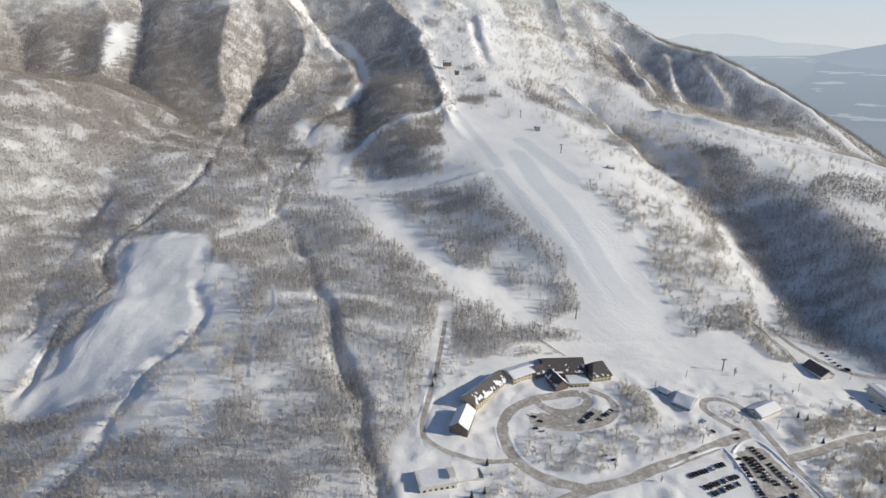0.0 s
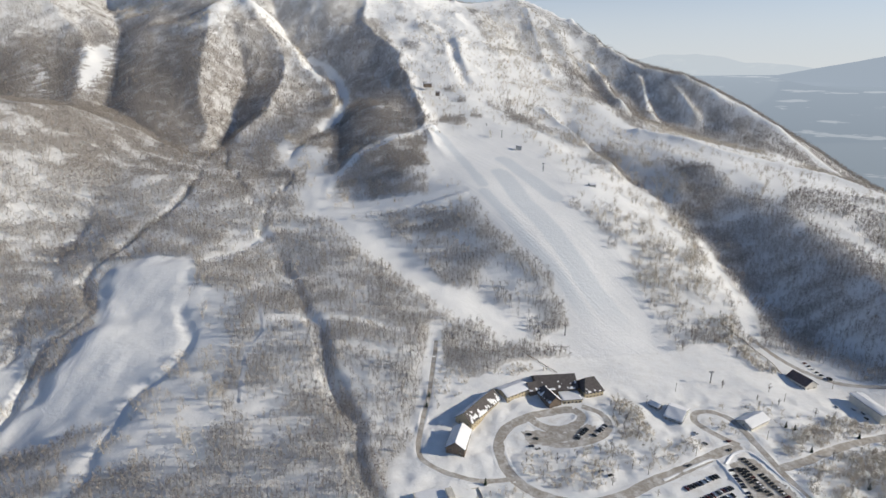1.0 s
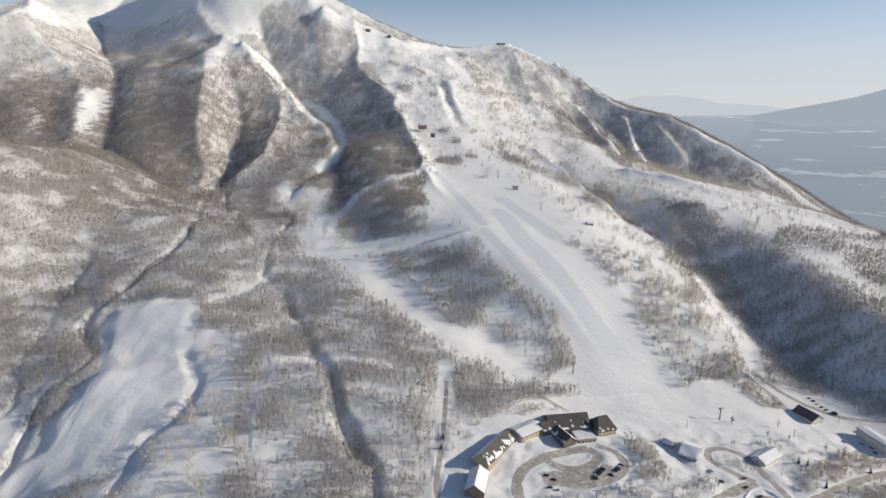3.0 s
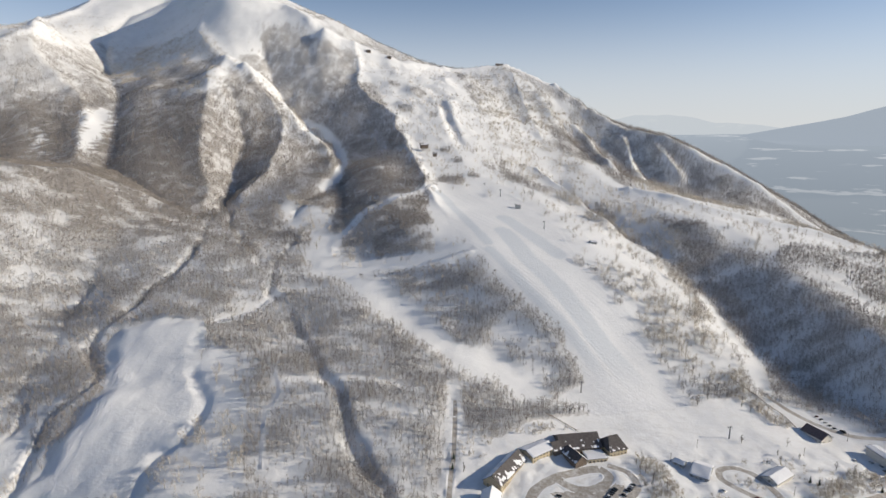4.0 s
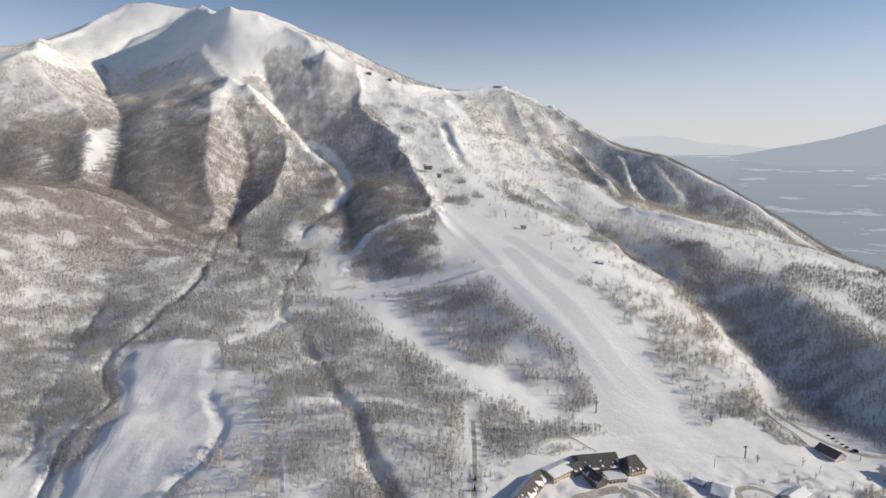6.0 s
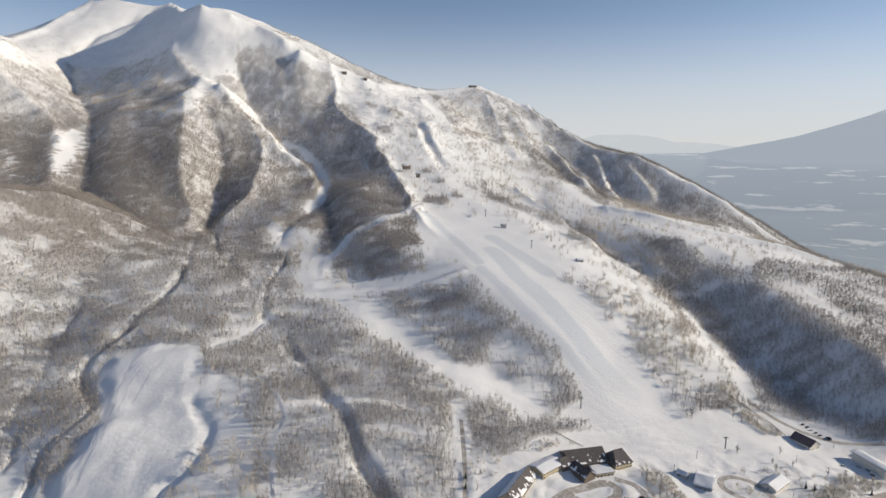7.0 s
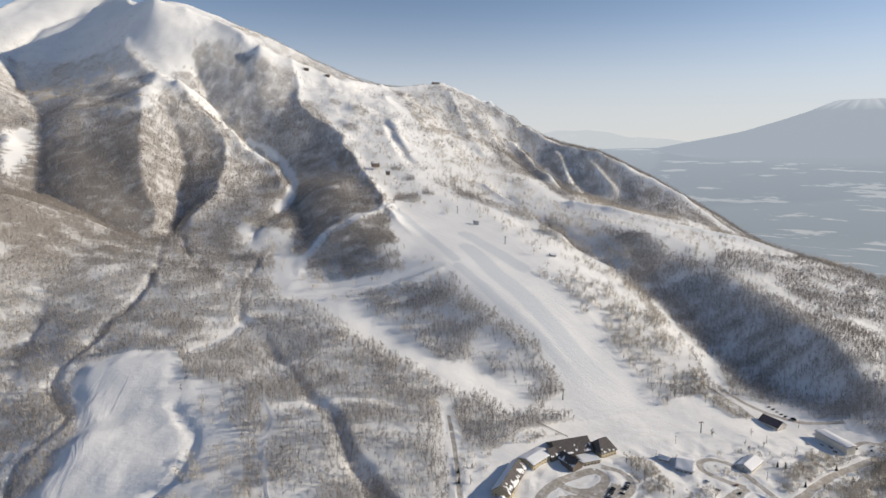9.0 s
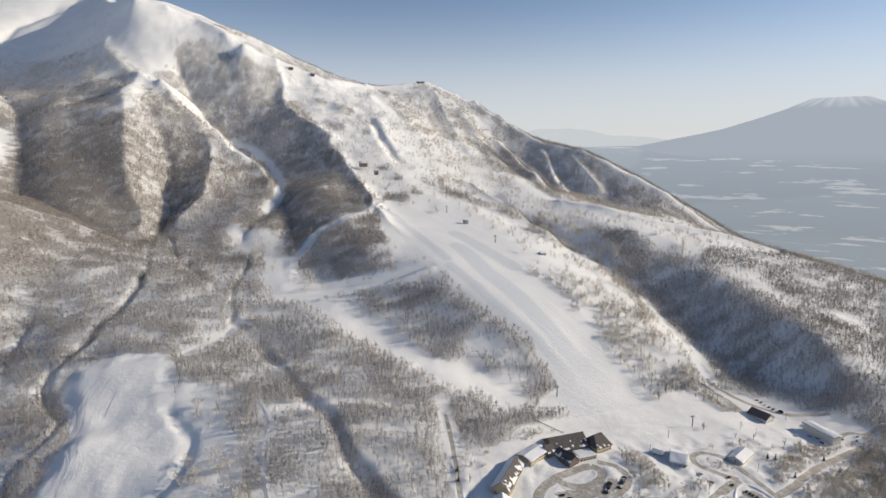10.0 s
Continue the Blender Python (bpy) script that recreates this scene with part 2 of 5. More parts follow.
BENCHES["snowfield"] = [(-285, 529, 30), (-233, 540, 40), (-407, 563, 30), (-365, 442, -14), (-369, 422, -27), (-251, 410, 7), (-314, 407, -12), (-165, 474, 25), (-342, 524, 29), (69, 677, 77), (-126, 908, 155)]
BENCHES["plain_west"] = [(-900, 200, 20), (-500, 100, -20), (-1400, 600, 110), (-1500, 1100, 260), (-1300, 1350, 400), (0, 150, -25), (0, -300, -60), (-600, -500, -60)]
BENCHES["plain_east"] = [(600, 300, -40), (700, -100, -70), (1200, 300, -90), (1100, 900, -30), (1300, 1500, -90), (1200, 2000, -110), (700, 2300, 40)]
BENCHES["north"] = [(-1400, 2900, 520), (-800, 2900, 560), (-100, 2500, 330), (400, 2500, 250), (0, 3000, 80), (-2000, 2300, 280)]


def along(line, step):
    """Points at even steps along a line."""
    out = []
    for a, b in zip(line[:-1], line[1:]):
        a, b = np.array(a, float), np.array(b, float)
        n = max(1, int(np.hypot(*(b - a)[:2]) / step))
        out += [a + (b - a) * i / n for i in range(n)]
    return out + [np.array(line[-1], float)]


def relief_weights():
    """A surface stretched over the crests, floors and benches."""
    own = [p for some in (CRESTS, VALLEYS) for line in some.values() for p in along(line, 55)] + [np.array(p, float) for line in BENCHES.values() for p in line]
    own = np.array(own)
    keep = np.ones(len(own), bool)
    for i in range(1, len(own)):
        keep[i] = np.hypot(*(own[:i][keep[:i]] - own[i])[:, :2].T).min(initial=1e9) > 18
    own = own[keep]
    n = len(own)
    a = np.zeros((n + 3, n + 3))
    a[:n, :n] = -np.hypot(own[:, None, 0] - own[None, :, 0], own[:, None, 1] - own[None, :, 1]) + np.eye(n) * 4
    a[:n, n:] = np.c_[np.ones(n), own[:, :2] / 1000]
    a[n:, :n] = a[:n, n:].T
    return own, np.linalg.solve(a, np.r_[own[:, 2], 0, 0, 0])


KNOTS, PULL = relief_weights()


def stretched(x, y):
    x, y = np.ravel(x).astype(float), np.ravel(y).astype(float)
    out = np.empty(len(x))
    n = len(KNOTS)
    for i in range(0, len(x), 20000):
        p, q = x[i:i + 20000], y[i:i + 20000]
        out[i:i + 20000] = -np.sqrt((p[:, None] - KNOTS[:, 0]) ** 2 + (q[:, None] - KNOTS[:, 1]) ** 2 + 30.0) @ PULL[:n] + PULL[n] + PULL[n + 1] * p / 1000 + PULL[n + 2] * q / 1000
    return out


def smooth(a, b, v):
    u = np.clip((v - a) / (b - a), 0, 1)
    return u * u * (3 - 2 * u)


def base_height(x, y):
    """The mountain, and the plain that lies round it up to the horizon."""
    x, y = np.ravel(x).astype(float), np.ravel(y).astype(float)
    r = np.hypot(x, y)
    far = smooth(0, 700, np.maximum.reduce([x - 950, y - 2450, -1500 - x, -200 - y]))
    plain = -165 + 435 * smooth(2900, 4900, r) ** 1.3
    return stretched(x, y) * (1 - far) + plain * far

TABLES = [np.random.RandomState(40 + i).rand(256, 256) for i in range(6)]


def lattice(x, y, size, table):
    """Smooth value noise from 0 to 1 with cells of that many metres."""
    u, v = np.asarray(x, float) / size, np.asarray(y, float) / size
    i, j = np.floor(u).astype(int), np.floor(v).astype(int)
    a, b = u - i, v - j
    a, b = a * a * (3 - 2 * a), b * b * (3 - 2 * b)
    t = TABLES[table]
    i0, i1, j0, j1 = i & 255, (i + 1) & 255, j & 255, (j + 1) & 255
    return (t[j0, i0] * (1 - a) + t[j0, i1] * a) * (1 - b) + (t[j1, i0] * (1 - a) + t[j1, i1] * a) * b


def cloud(x, y, size, table=0):
    """Four octaves, about 0.5 on the mean."""
    return sum(lattice(x + 37 * k, y - 91 * k, size / 2 ** k, (table + k) % 6) / 2 ** k for k in range(4)) / 1.875


def inside(x, y, ring):
    hit = np.zeros(np.shape(x), bool)
    for (ax, ay), (bx, by) in zip(ring, ring[1:] + ring[:1]):
        if ay != by:
            hit ^= ((ay > y) != (by > y)) & (x < (bx - ax) * (y - ay) / (by - ay) + ax)
    return hit


def off_line(x, y, line):
    """The distance to a broken line."""
    best = np.full(np.shape(x), 1e9)
    for (ax, ay), (bx, by) in zip(line[:-1], line[1:]):
        d = max((bx - ax) ** 2 + (by - ay) ** 2, 1e-6)
        u = np.clip(((x - ax) * (bx - ax) + (y - ay) * (by - ay)) / d, 0, 1)
        best = np.minimum(best, np.hypot(x - ax - u * (bx - ax), y - ay - u * (by - ay)))
    return best


PISTE = [(-18, 972), (11, 867), (31, 783), (53, 741), (71, 691), (96, 657), (124, 627), (140, 590), (143, 559), (102, 530), (136, 507),
         (247, 532), (239, 611), (224, 682), (207, 710), (193, 750), (185, 807), (182, 872), (175, 935), (126, 989), (56, 1003)]
SNOWFIELD = [(-383, 645), (-340, 645), (-290, 648), (-278, 630), (-281, 600), (-278, 562), (-270, 532), (-257, 515), (-257, 489), (-264, 468), (-280, 453), (-285, 439), (-282, 422), (-289, 415), (-318, 416), (-329, 404), (-356, 403), (-389, 408), (-398, 422), (-388, 441), (-373, 459), (-372, 490), (-370, 516), (-358, 545), (-370, 574), (-394, 614)]
LIP = [(-284, 560), (-270, 536), (-259, 520), (-254, 509), (-254, 490), (-261, 468), (-276, 449), (-280, 435), (-277, 416), (-280, 394), (-282, 375), (-276, 359), (-279, 346), (-285, 330), (-291, 313)]
VILLAGE = [(-30, 377), (-16, 490), (32, 475), (90, 503), (233, 528), (325, 560), (362, 548), (400, 526), (424, 500), (452, 470), (470, 440), (380, 395), (345, 330), (240, 250), (-36, 250), (-44, 346)]
# open ground, and the share of its trees that is left
OPEN = []
OPEN.append((PISTE, 0.0))
OPEN.append(([(-256, 423), (-194, 448), (-113, 407), (-75, 306), (-193, 309), (-242, 366)], 0.72))
OPEN.append((SNOWFIELD, 0.0))
OPEN.append((VILLAGE, 0.0))
OPEN.append(([(406, 499), (420, 474), (452, 448), (494, 414), (467, 393), (402, 422), (359, 422), (364, 456)], 0.0))
OPEN.append(([(-156, 752), (-80, 666), (-17, 589), (14, 542), (51, 518), (101, 526), (84, 577), (48, 595), (12, 618), (-24, 659), (-65, 707), (-110, 739), (-133, 755)], 0.0))
OPEN.append(([(-277, 604), (-235, 565), (-207, 504), (-189, 424), (-190, 360), (-286, 360), (-286, 443), (-254, 476), (-256, 509), (-277, 535)], 0.2))
OPEN.append(([(-603, 781), (-509, 819), (-400, 885), (-386, 815), (-470, 795), (-589, 754)], 0.95))
OPEN.append(([(185, 807), (211, 710), (239, 611), (256, 575), (330, 555), (341, 589), (354, 686), (355, 859), (340, 999), (258, 1078), (180, 1039)], 0.52))
OPEN.append(([(173, 1219), (316, 1269), (408, 1165), (579, 1030), (700, 985), (760, 900), (700, 860), (600, 850), (520, 850), (450, 920), (390, 1000), (330, 1090), (282, 1156)], 0.13))
OPEN.append(([(520, 850), (600, 850), (760, 860), (800, 700), (640, 620), (540, 650), (515, 760)], 0.55))
OPEN.append(([(420, 1165), (479, 1110), (560, 1052), (640, 1022), (705, 997), (770, 908), (850, 805), (960, 800), (960, 1150), (700, 1350), (480, 1330)], 0.24))
OPEN.append(([(-12, 978), (-14, 848), (-15, 754), (14, 735), (45, 765), (30, 894), (20, 1002)], 0.05))
OPEN.append(([(-130, 740), (-60, 760), (40, 770), (90, 660), (140, 580), (100, 560), (30, 610), (-70, 700)], 0.68))
OPEN.append(([(-429, 502), (-413, 518), (-388, 476), (-385, 425), (-440, 430)], 0.15))
OPEN.append(([(-691, 1847), (-702, 2003), (-678, 2150), (-567, 2042), (-376, 1891), (-268, 1861), (-197, 1832), (-210, 1821), (-263, 1805), (-337, 1860), (-408, 1866), (-481, 1847), (-496, 1807), (-477, 1770), (-514, 1759), (-535, 1713), (-574, 1730), (-627, 1779)], 0.03))
OPEN.append(([(-574, 1730), (-535, 1713), (-495, 1706), (-405, 1629), (-251, 1397), (-252, 1324), (-325, 1403), (-392, 1541), (-442, 1607), (-480, 1614), (-529, 1631), (-526, 1565), (-520, 1469), (-533, 1428), (-555, 1567)], 0.1))
OPEN.append(([(-533, 1428), (-531, 1581), (-473, 1466), (-444, 1382), (-412, 1215), (-386, 1068), (-401, 1012), (-447, 1123), (-488, 1237)], 1.0))
OPEN.append(([(-918, 2438), (-786, 2311), (-704, 1997), (-696, 1852), (-742, 1883), (-787, 1907), (-928, 2013), (-971, 1984), (-1034, 2006), (-1058, 2032), (-1073, 2141), (-1058, 2244), (-992, 2340)], 0.04))
OPEN.append(([(-1039, 1997), (-928, 2013), (-695, 1847), (-593, 1754), (-574, 1683), (-674, 1677), (-727, 1653), (-831, 1625), (-971, 1860)], 0.5))
OPEN.append(([(-1581, 2150), (-1465, 2150), (-1259, 2271), (-1175, 2358), (-978, 2150), (-902, 2458), (-917, 2433), (-994, 2345), (-1062, 2254), (-1075, 2122), (-1056, 2027), (-1039, 1715), (-1063, 1516), (-1100, 1450)], 0.16))
OPEN.append(([(-1100, 1450), (-1063, 1516), (-1039, 1715), (-1056, 2027), (-971, 1860), (-817, 1579), (-844, 1492), (-891, 1433), (-932, 1415), (-966, 1346), (-998, 1288)], 0.8))
OPEN.append(([(-574, 1683), (-551, 1551), (-537, 1433), (-595, 1445), (-635, 1443), (-646, 1552), (-628, 1632)], 0.5))
OPEN.append(([(-792, 1359), (-791, 1407), (-765, 1433), (-743, 1404), (-706, 1289), (-700, 1252), (-697, 1192), (-704, 1175), (-726, 1218), (-756, 1291)], 0.0))
OPEN.append(([(-862, 1292), (-842, 1283), (-779, 1194), (-767, 1159), (-813, 1216)], 0.1))
OPEN.append(([(-344, 1375), (-317, 1393), (-248, 1324), (-222, 1267), (-248, 1189), (-289, 1101), (-321, 1049), (-325, 1119), (-334, 1279)], 1.0))
OPEN.append(([(-206, 894), (-163, 867), (-151, 809), (-62, 784), (-30, 785), (-7, 765), (-117, 766), (-175, 759), (-203, 789)], 0.06))
OPEN.append(([(-283, 1014), (-231, 973), (-201, 960), (-172, 912), (-164, 874), (-205, 887), (-220, 871), (-253, 911)], 0.45))
OPEN.append(([(-197, 1833), (-32, 1866), (99, 1999), (142, 1564), (154, 1338), (126, 963), (158, 885), (68, 841), (3, 791), (-21, 798), (-18, 946), (-4, 1026), (-23, 1064), (-54, 1211), (-66, 1326), (-101, 1438), (-156, 1684), (-186, 1663), (-206, 1765)], 0.07))
OPEN.append(([(134, 1966), (255, 1992), (388, 1880), (494, 1724), (576, 1606), (475, 1604), (376, 1546), (337, 1656), (191, 1575), (144, 1581)], 0.4))
OPEN.append(([(142, 1564), (191, 1575), (337, 1656), (339, 1413), (412, 1363), (406, 1165), (298, 1053), (206, 1090), (155, 1183), (154, 1338)], 0.17))
OPEN.append(([(471, 1643), (478, 1603), (453, 1374), (429, 1363)], 0.05))
OPEN.append(([(569, 1595), (579, 1591), (547, 1425), (524, 1402)], 0.05))
OPEN.append(([(647, 1555), (662, 1535), (671, 1488), (656, 1489)], 0.1))
OPEN.append(([(337, 1138), (420, 1150), (479, 1095), (560, 1035), (640, 1005), (620, 930), (560, 860), (500, 800), (471, 844), (456, 893), (427, 979), (364, 1114)], 0.12))
OPEN.append(([(318, 1100), (386, 1060), (400, 930), (384, 857), (359, 833), (346, 888), (330, 1004)], 0.45))
OPEN.append(([(107, 1136), (184, 1061), (232, 991), (256, 932), (299, 881), (290, 790), (250, 775), (206, 749), (165, 742), (130, 863), (99, 975)], 0.1))
CLUMPS = [(188, 756, 9), (215, 708, 8), (219, 684, 7), (-91, 1686, 18), (-23, 1639, 24), (-56, 1474, 22), (10, 1455, 12), (16, 1532, 11), (31, 1072, 25), (72, 1098, 14), (117, 1178, 14), (26, 1238, 10), (52, 1181, 10)]
GROVES = [[(16, 544), (41, 549), (55, 521), (71, 489), (36, 464), (10, 459), (-1, 472), (4, 509)],
          [(272, 1040), (298, 940), (338, 855), (346, 760), (344, 700), (354, 700), (357, 765), (348, 862), (310, 948), (284, 1045)]]
CUTS = [[(-10, 1008), (-42, 966), (-80, 929), (-126, 911), (-160, 862), (-171, 814), (-178, 765)], [(-175, 759), (-117, 760), (-78, 763), (-39, 758), (1, 763), (33, 769)]]
TRACKS = []
TRACKS.append((LIP, 9))
TRACKS.append((CUTS[0], 10))
TRACKS.append((CUTS[1], 10))
TRACKS.append(([(-226, 718), (-236, 692), (-257, 662), (-279, 647)], 7))
TRACKS.append(([(-7, 530), (-9, 485), (-14, 440), (-19, 409), (-22, 370)], 9))
TRACKS.append(([(-175, 537), (-127, 537), (-81, 536), (-40, 522)], 5))
TRACKS.append(([(-192, 552), (-180, 517), (-185, 479), (-175, 423)], 3))
TRACKS.append(([(345, 565), (362, 620), (362, 680), (366, 740)], 12))
TRACKS.append(([(-316, 1515), (-264, 1450), (-224, 1376), (-188, 1246), (-193, 1147), (-210, 1058)], 11))
TRACKS.append(([q[:2] for q in CRESTS["shoulder"]], 26))
TRACKS.append(([q[:2] for q in CRESTS["east_ridge"][5:]], 20))
TRACKS.append(([q[:2] for q in CRESTS["east_hill"][3:9]], 26))
GULLIES = []
GULLIES.append(([(-480, 770), (-473, 734), (-472, 701), (-452, 628), (-455, 589), (-452, 555), (-424, 514), (-431, 494)], 5, 3.0))
GULLIES.append(([(-347, 859), (-365, 783), (-380, 733), (-396, 674), (-411, 646), (-414, 626), (-398, 593), (-378, 571), (-385, 541), (-400, 519), (-392, 484), (-389, 450), (-389, 423)], 8, 5.0))
GULLIES.append(([(-209, 695), (-189, 654), (-157, 581), (-143, 549), (-123, 518), (-112, 482), (-98, 451), (-90, 425), (-73, 400), (-69, 369), (-64, 350), (-55, 327), (-47, 309), (-38, 285), (-22, 235)], 9.5, 4.2))
GULLIES.append(([(-112, 482), (-98, 451), (-90, 425), (-73, 400), (-69, 369), (-64, 350), (-55, 327), (-47, 309), (-38, 285), (-22, 235)], 10, 2.6))
GULLIES.append(([(-223, 907), (-238, 833), (-245, 781), (-233, 717), (-209, 695)], 6, 3.5))
GULLIES.append(([(-372, 1003), (-325, 888), (-286, 830), (-243, 768)], 5, 3))
GULLIES.append(([(-400, 1000), (-365, 900), (-352, 789)], 5, 3))
GULLIES.append(([(36, 1618), (46, 1450), (59, 1340), (71, 1252)], 19, 8))


RIBS = []
RIBS.append(([(440, 1703), (467, 1632), (443, 1378)], 34, 24))
RIBS.append(([(562, 1637), (570, 1588), (536, 1417)], 32, 20))
RIBS.append(([(637, 1593), (649, 1541), (664, 1485)], 30, 17))
RIBS.append(([(377, 1829), (388, 1686), (387, 1524)], 40, 7))
RIBS.append(([(295, 1939), (306, 1748), (307, 1521)], 40, 6))
RIBS.append(([(-1120, 1850), (-1080, 1700), (-1060, 1560)], 60, 22))


ROADS = {}
ROADS["main"] = ([(60, 300), (96, 320), (122, 328), (145, 340), (186, 360), (219, 378), (239, 387)], 8.5)
ROADS["east"] = ([(256, 362), (287, 372), (319, 387), (361, 403), (420, 420)], 7.0)
ROADS["lodge"] = ([(239, 387), (223, 401), (214, 415), (222, 428), (236, 429), (247, 420), (251, 404), (254, 383), (258, 358), (263, 327), (268, 290)], 6.0)
ROADS["hotel"] = ([(96, 320), (66, 330), (49, 345), (41, 368), (43, 388), (54, 404), (76, 417), (98, 424), (111, 425)], 8.5)
ROADS["ring"] = ([(111, 425), (116, 418), (112, 408), (96, 400), (80, 404), (72, 412)], 8.0)
ROADS["terrace"] = ([(120, 430), (134, 420), (137, 408), (132, 396), (114, 384), (90, 380)], 6.0)
ROADS["service"] = ([(-7, 511), (-9, 485), (-14, 440), (-19, 409), (-22, 372), (-12, 354), (20, 342), (49, 345)], 4.0)
ROADS["ridge"] = ([(405, 438), (426, 444), (441, 437), (463, 442), (480, 442)], 5.0)
ROADS["shed"] = ([(440, 480), (400, 490), (380, 505), (360, 530), (345, 560)], 6.0)


YARDS = [[(168, 343), (207, 364), (214, 322), (214, 300), (160, 300)], [(218, 364), (232, 375), (244, 372), (258, 328), (262, 300), (222, 300), (219, 322)],
         [(60, 395), (110, 408), (126, 402), (120, 388), (90, 378), (66, 380)]]


def frayed(x, y):
    """Places shifted at random, so that the edges of the far woods thin out."""
    far = 4 + 26 * smooth(800, 1200, y)
    return x + far * (lattice(x, y, 3.1, 2) - 0.5), y + far * (lattice(x, y, 2.7, 5) - 0.5)


def openness(x, y):
    """How much of the wood stands at a place, before the treeline."""
    wx, wy = frayed(x + 22 * (cloud(x, y, 45, 1) - 0.5), y + 22 * (cloud(x, y, 45, 3) - 0.5))
    d = np.ones(np.shape(x))
    for ring, share in OPEN:
        d = np.where(inside(wx, wy, ring), np.minimum(d, share), d)
    vx, vy = x + 14 * (cloud(x, y, 20, 1) - 0.5), y + 14 * (cloud(x, y, 20, 3) - 0.5)
    d = np.maximum(d, 0.95 * np.max([np.hypot(vx - a, vy - b) < r for a, b, r in CLUMPS] + [inside(vx, vy, ring) for ring in GROVES], 0))
    for line, w in TRACKS:
        d *= smooth(w * 0.6, w * 1.2, off_line(x, y, line))
    return d


def height(x, y):
    """The final ground: the stretched surface with gullies, drifts and folds."""
    x, y = np.ravel(x).astype(float), np.ravel(y).astype(float)
    z = base_height(x, y)
    calm = np.where(inside(x, y, VILLAGE), 0.5, 1.0)
    edge = off_line(x, y, PISTE + PISTE[:1]) * np.where(inside(x, y, PISTE), 1, -1)
    calm = calm + (0.12 - calm) * smooth(-45, 12, edge)
    rough = smooth(150, 380, z) * (np.hypot(x, y) < 2900)
    z = z + calm * ((cloud(x, y, 60, 0) - 0.5) * 5 + (cloud(x, y, 15, 2) - 0.5) * 1.6)
    fold = np.abs(cloud(x, y, 130, 4) - 0.5)
    z = z + calm * rough * ((0.12 - fold) * (34 - 20 * smooth(60, 220, x)) + (cloud(x, y, 34, 1) - 0.5) * 7) * (0.35 + 0.65 * smooth(680, 520, z))
    wx, wy = x + 26 * (cloud(x, y, 70, 3) - 0.5), y + 26 * (cloud(x, y, 70, 1) - 0.5)
    high = smooth(850, 1000, y)
    for some, sign in ((CRESTS, -1), (VALLEYS, 1)):
        for key, line in some.items():
            top = 1260 if key in ("east_edge", "east_hill", "far_gully") else 9000
            d = off_line(wx, wy, [q[:2] for q in line if q[1] < top]) / 42
            z = z + sign * 11 * high * d * np.exp(1 - d)
    # ploughed heaps and drifts between the roads
    some = np.where(inside(x, y, VILLAGE))[0]
    px, py = x[some], y[some]
    free = np.ones(len(some))
    for line, wide in ROADS.values():
        free = np.minimum(free, smooth(wide * 0.55, wide * 1.1, off_line(px, py, line)))
    for ring in YARDS:
        free = np.where(inside(px, py, ring), 0, free)
    z[some] += free * ((cloud(px, py, 11, 3) - 0.5) * 4.6 * smooth(470, 440, py) + (cloud(px, py, 30, 1) - 0.5) * 2.0)
    for line, w, deep in GULLIES:
        sway = 10 + 20 * smooth(680, 780, y) - 22 * smooth(1080, 1180, y)
        d = off_line(x + sway * (cloud(x, y, 36, 5) - 0.5), y + sway * (cloud(x, y, 36, 2) - 0.5), line)
        ends = np.minimum(np.hypot(x - line[0][0], y - line[0][1]), np.hypot(x - line[-1][0], y - line[-1][1]))
        z = z - smooth(0, 5 * w, ends) * deep * (0.6 + 0.8 * np.where(y < 1150, smooth(0.3, 0.7, cloud(x, y, 55, 0)), 0.5)) * (1 - smooth(0, w, d)) + 0.5 * np.exp(-((d - w * 1.2) / 3) ** 2)
    # two snow roads cut level into the slope
    for line in CUTS:
        near = np.where(off_line(x, y, line) < 22)[0]
        p = np.array([q[:2] for q in along([(a, b, 0) for a, b in line], 5)])
        gap = np.hypot(x[near][:, None] - p[:, 0], y[near][:, None] - p[:, 1])
        level = base_height(p[:, 0], p[:, 1])[gap.argmin(1)]
        z[near] += (level + 0.6 - z[near]) * smooth(10, 5.5, gap.min(1))
    for line, w, up in RIBS:
        d = off_line(x + 30 * (cloud(x, y, 90, 5) - 0.5), y + 30 * (cloud(x, y, 90, 2) - 0.5), line)
        z = z + up * np.clip(1 - d / w, 0, 1) ** 1.3
    ring = SNOWFIELD + SNOWFIELD[:1]
    wx, wy = x + 14 * (lattice(x, y, 22, 0) - 0.5), y + 14 * (lattice(x, y, 22, 4) - 0.5)
    d = off_line(wx, wy, ring) * np.where(inside(wx, wy, SNOWFIELD), 1, -1)
    # the field's rounded edge and the ditch below it
    bend = off_line(x + 5 * (lattice(x, y, 26, 0) - 0.5) - 5, y, LIP)
    z = z - 3.0 * np.exp(-(bend / 5.5) ** 2) + np.where(inside(wx, wy, SNOWFIELD), 1.1, 0.0) * np.exp(-off_line(wx, wy, LIP) / 22)
    z = z + smooth(0, 25, d) * (cloud(x, y * 0.45, 30, 1) - 0.5) * 2.4
    # the field leans towards the morning sun
    z = z + 0.048 * smooth(-4, 14, d) * np.minimum(off_line(x, y, LIP), 95)
    return z


def spread(*runs):
    out = [np.arange(a, b, s) for a, b, s in runs]
    return np.concatenate(out + [[runs[-1][1]]])


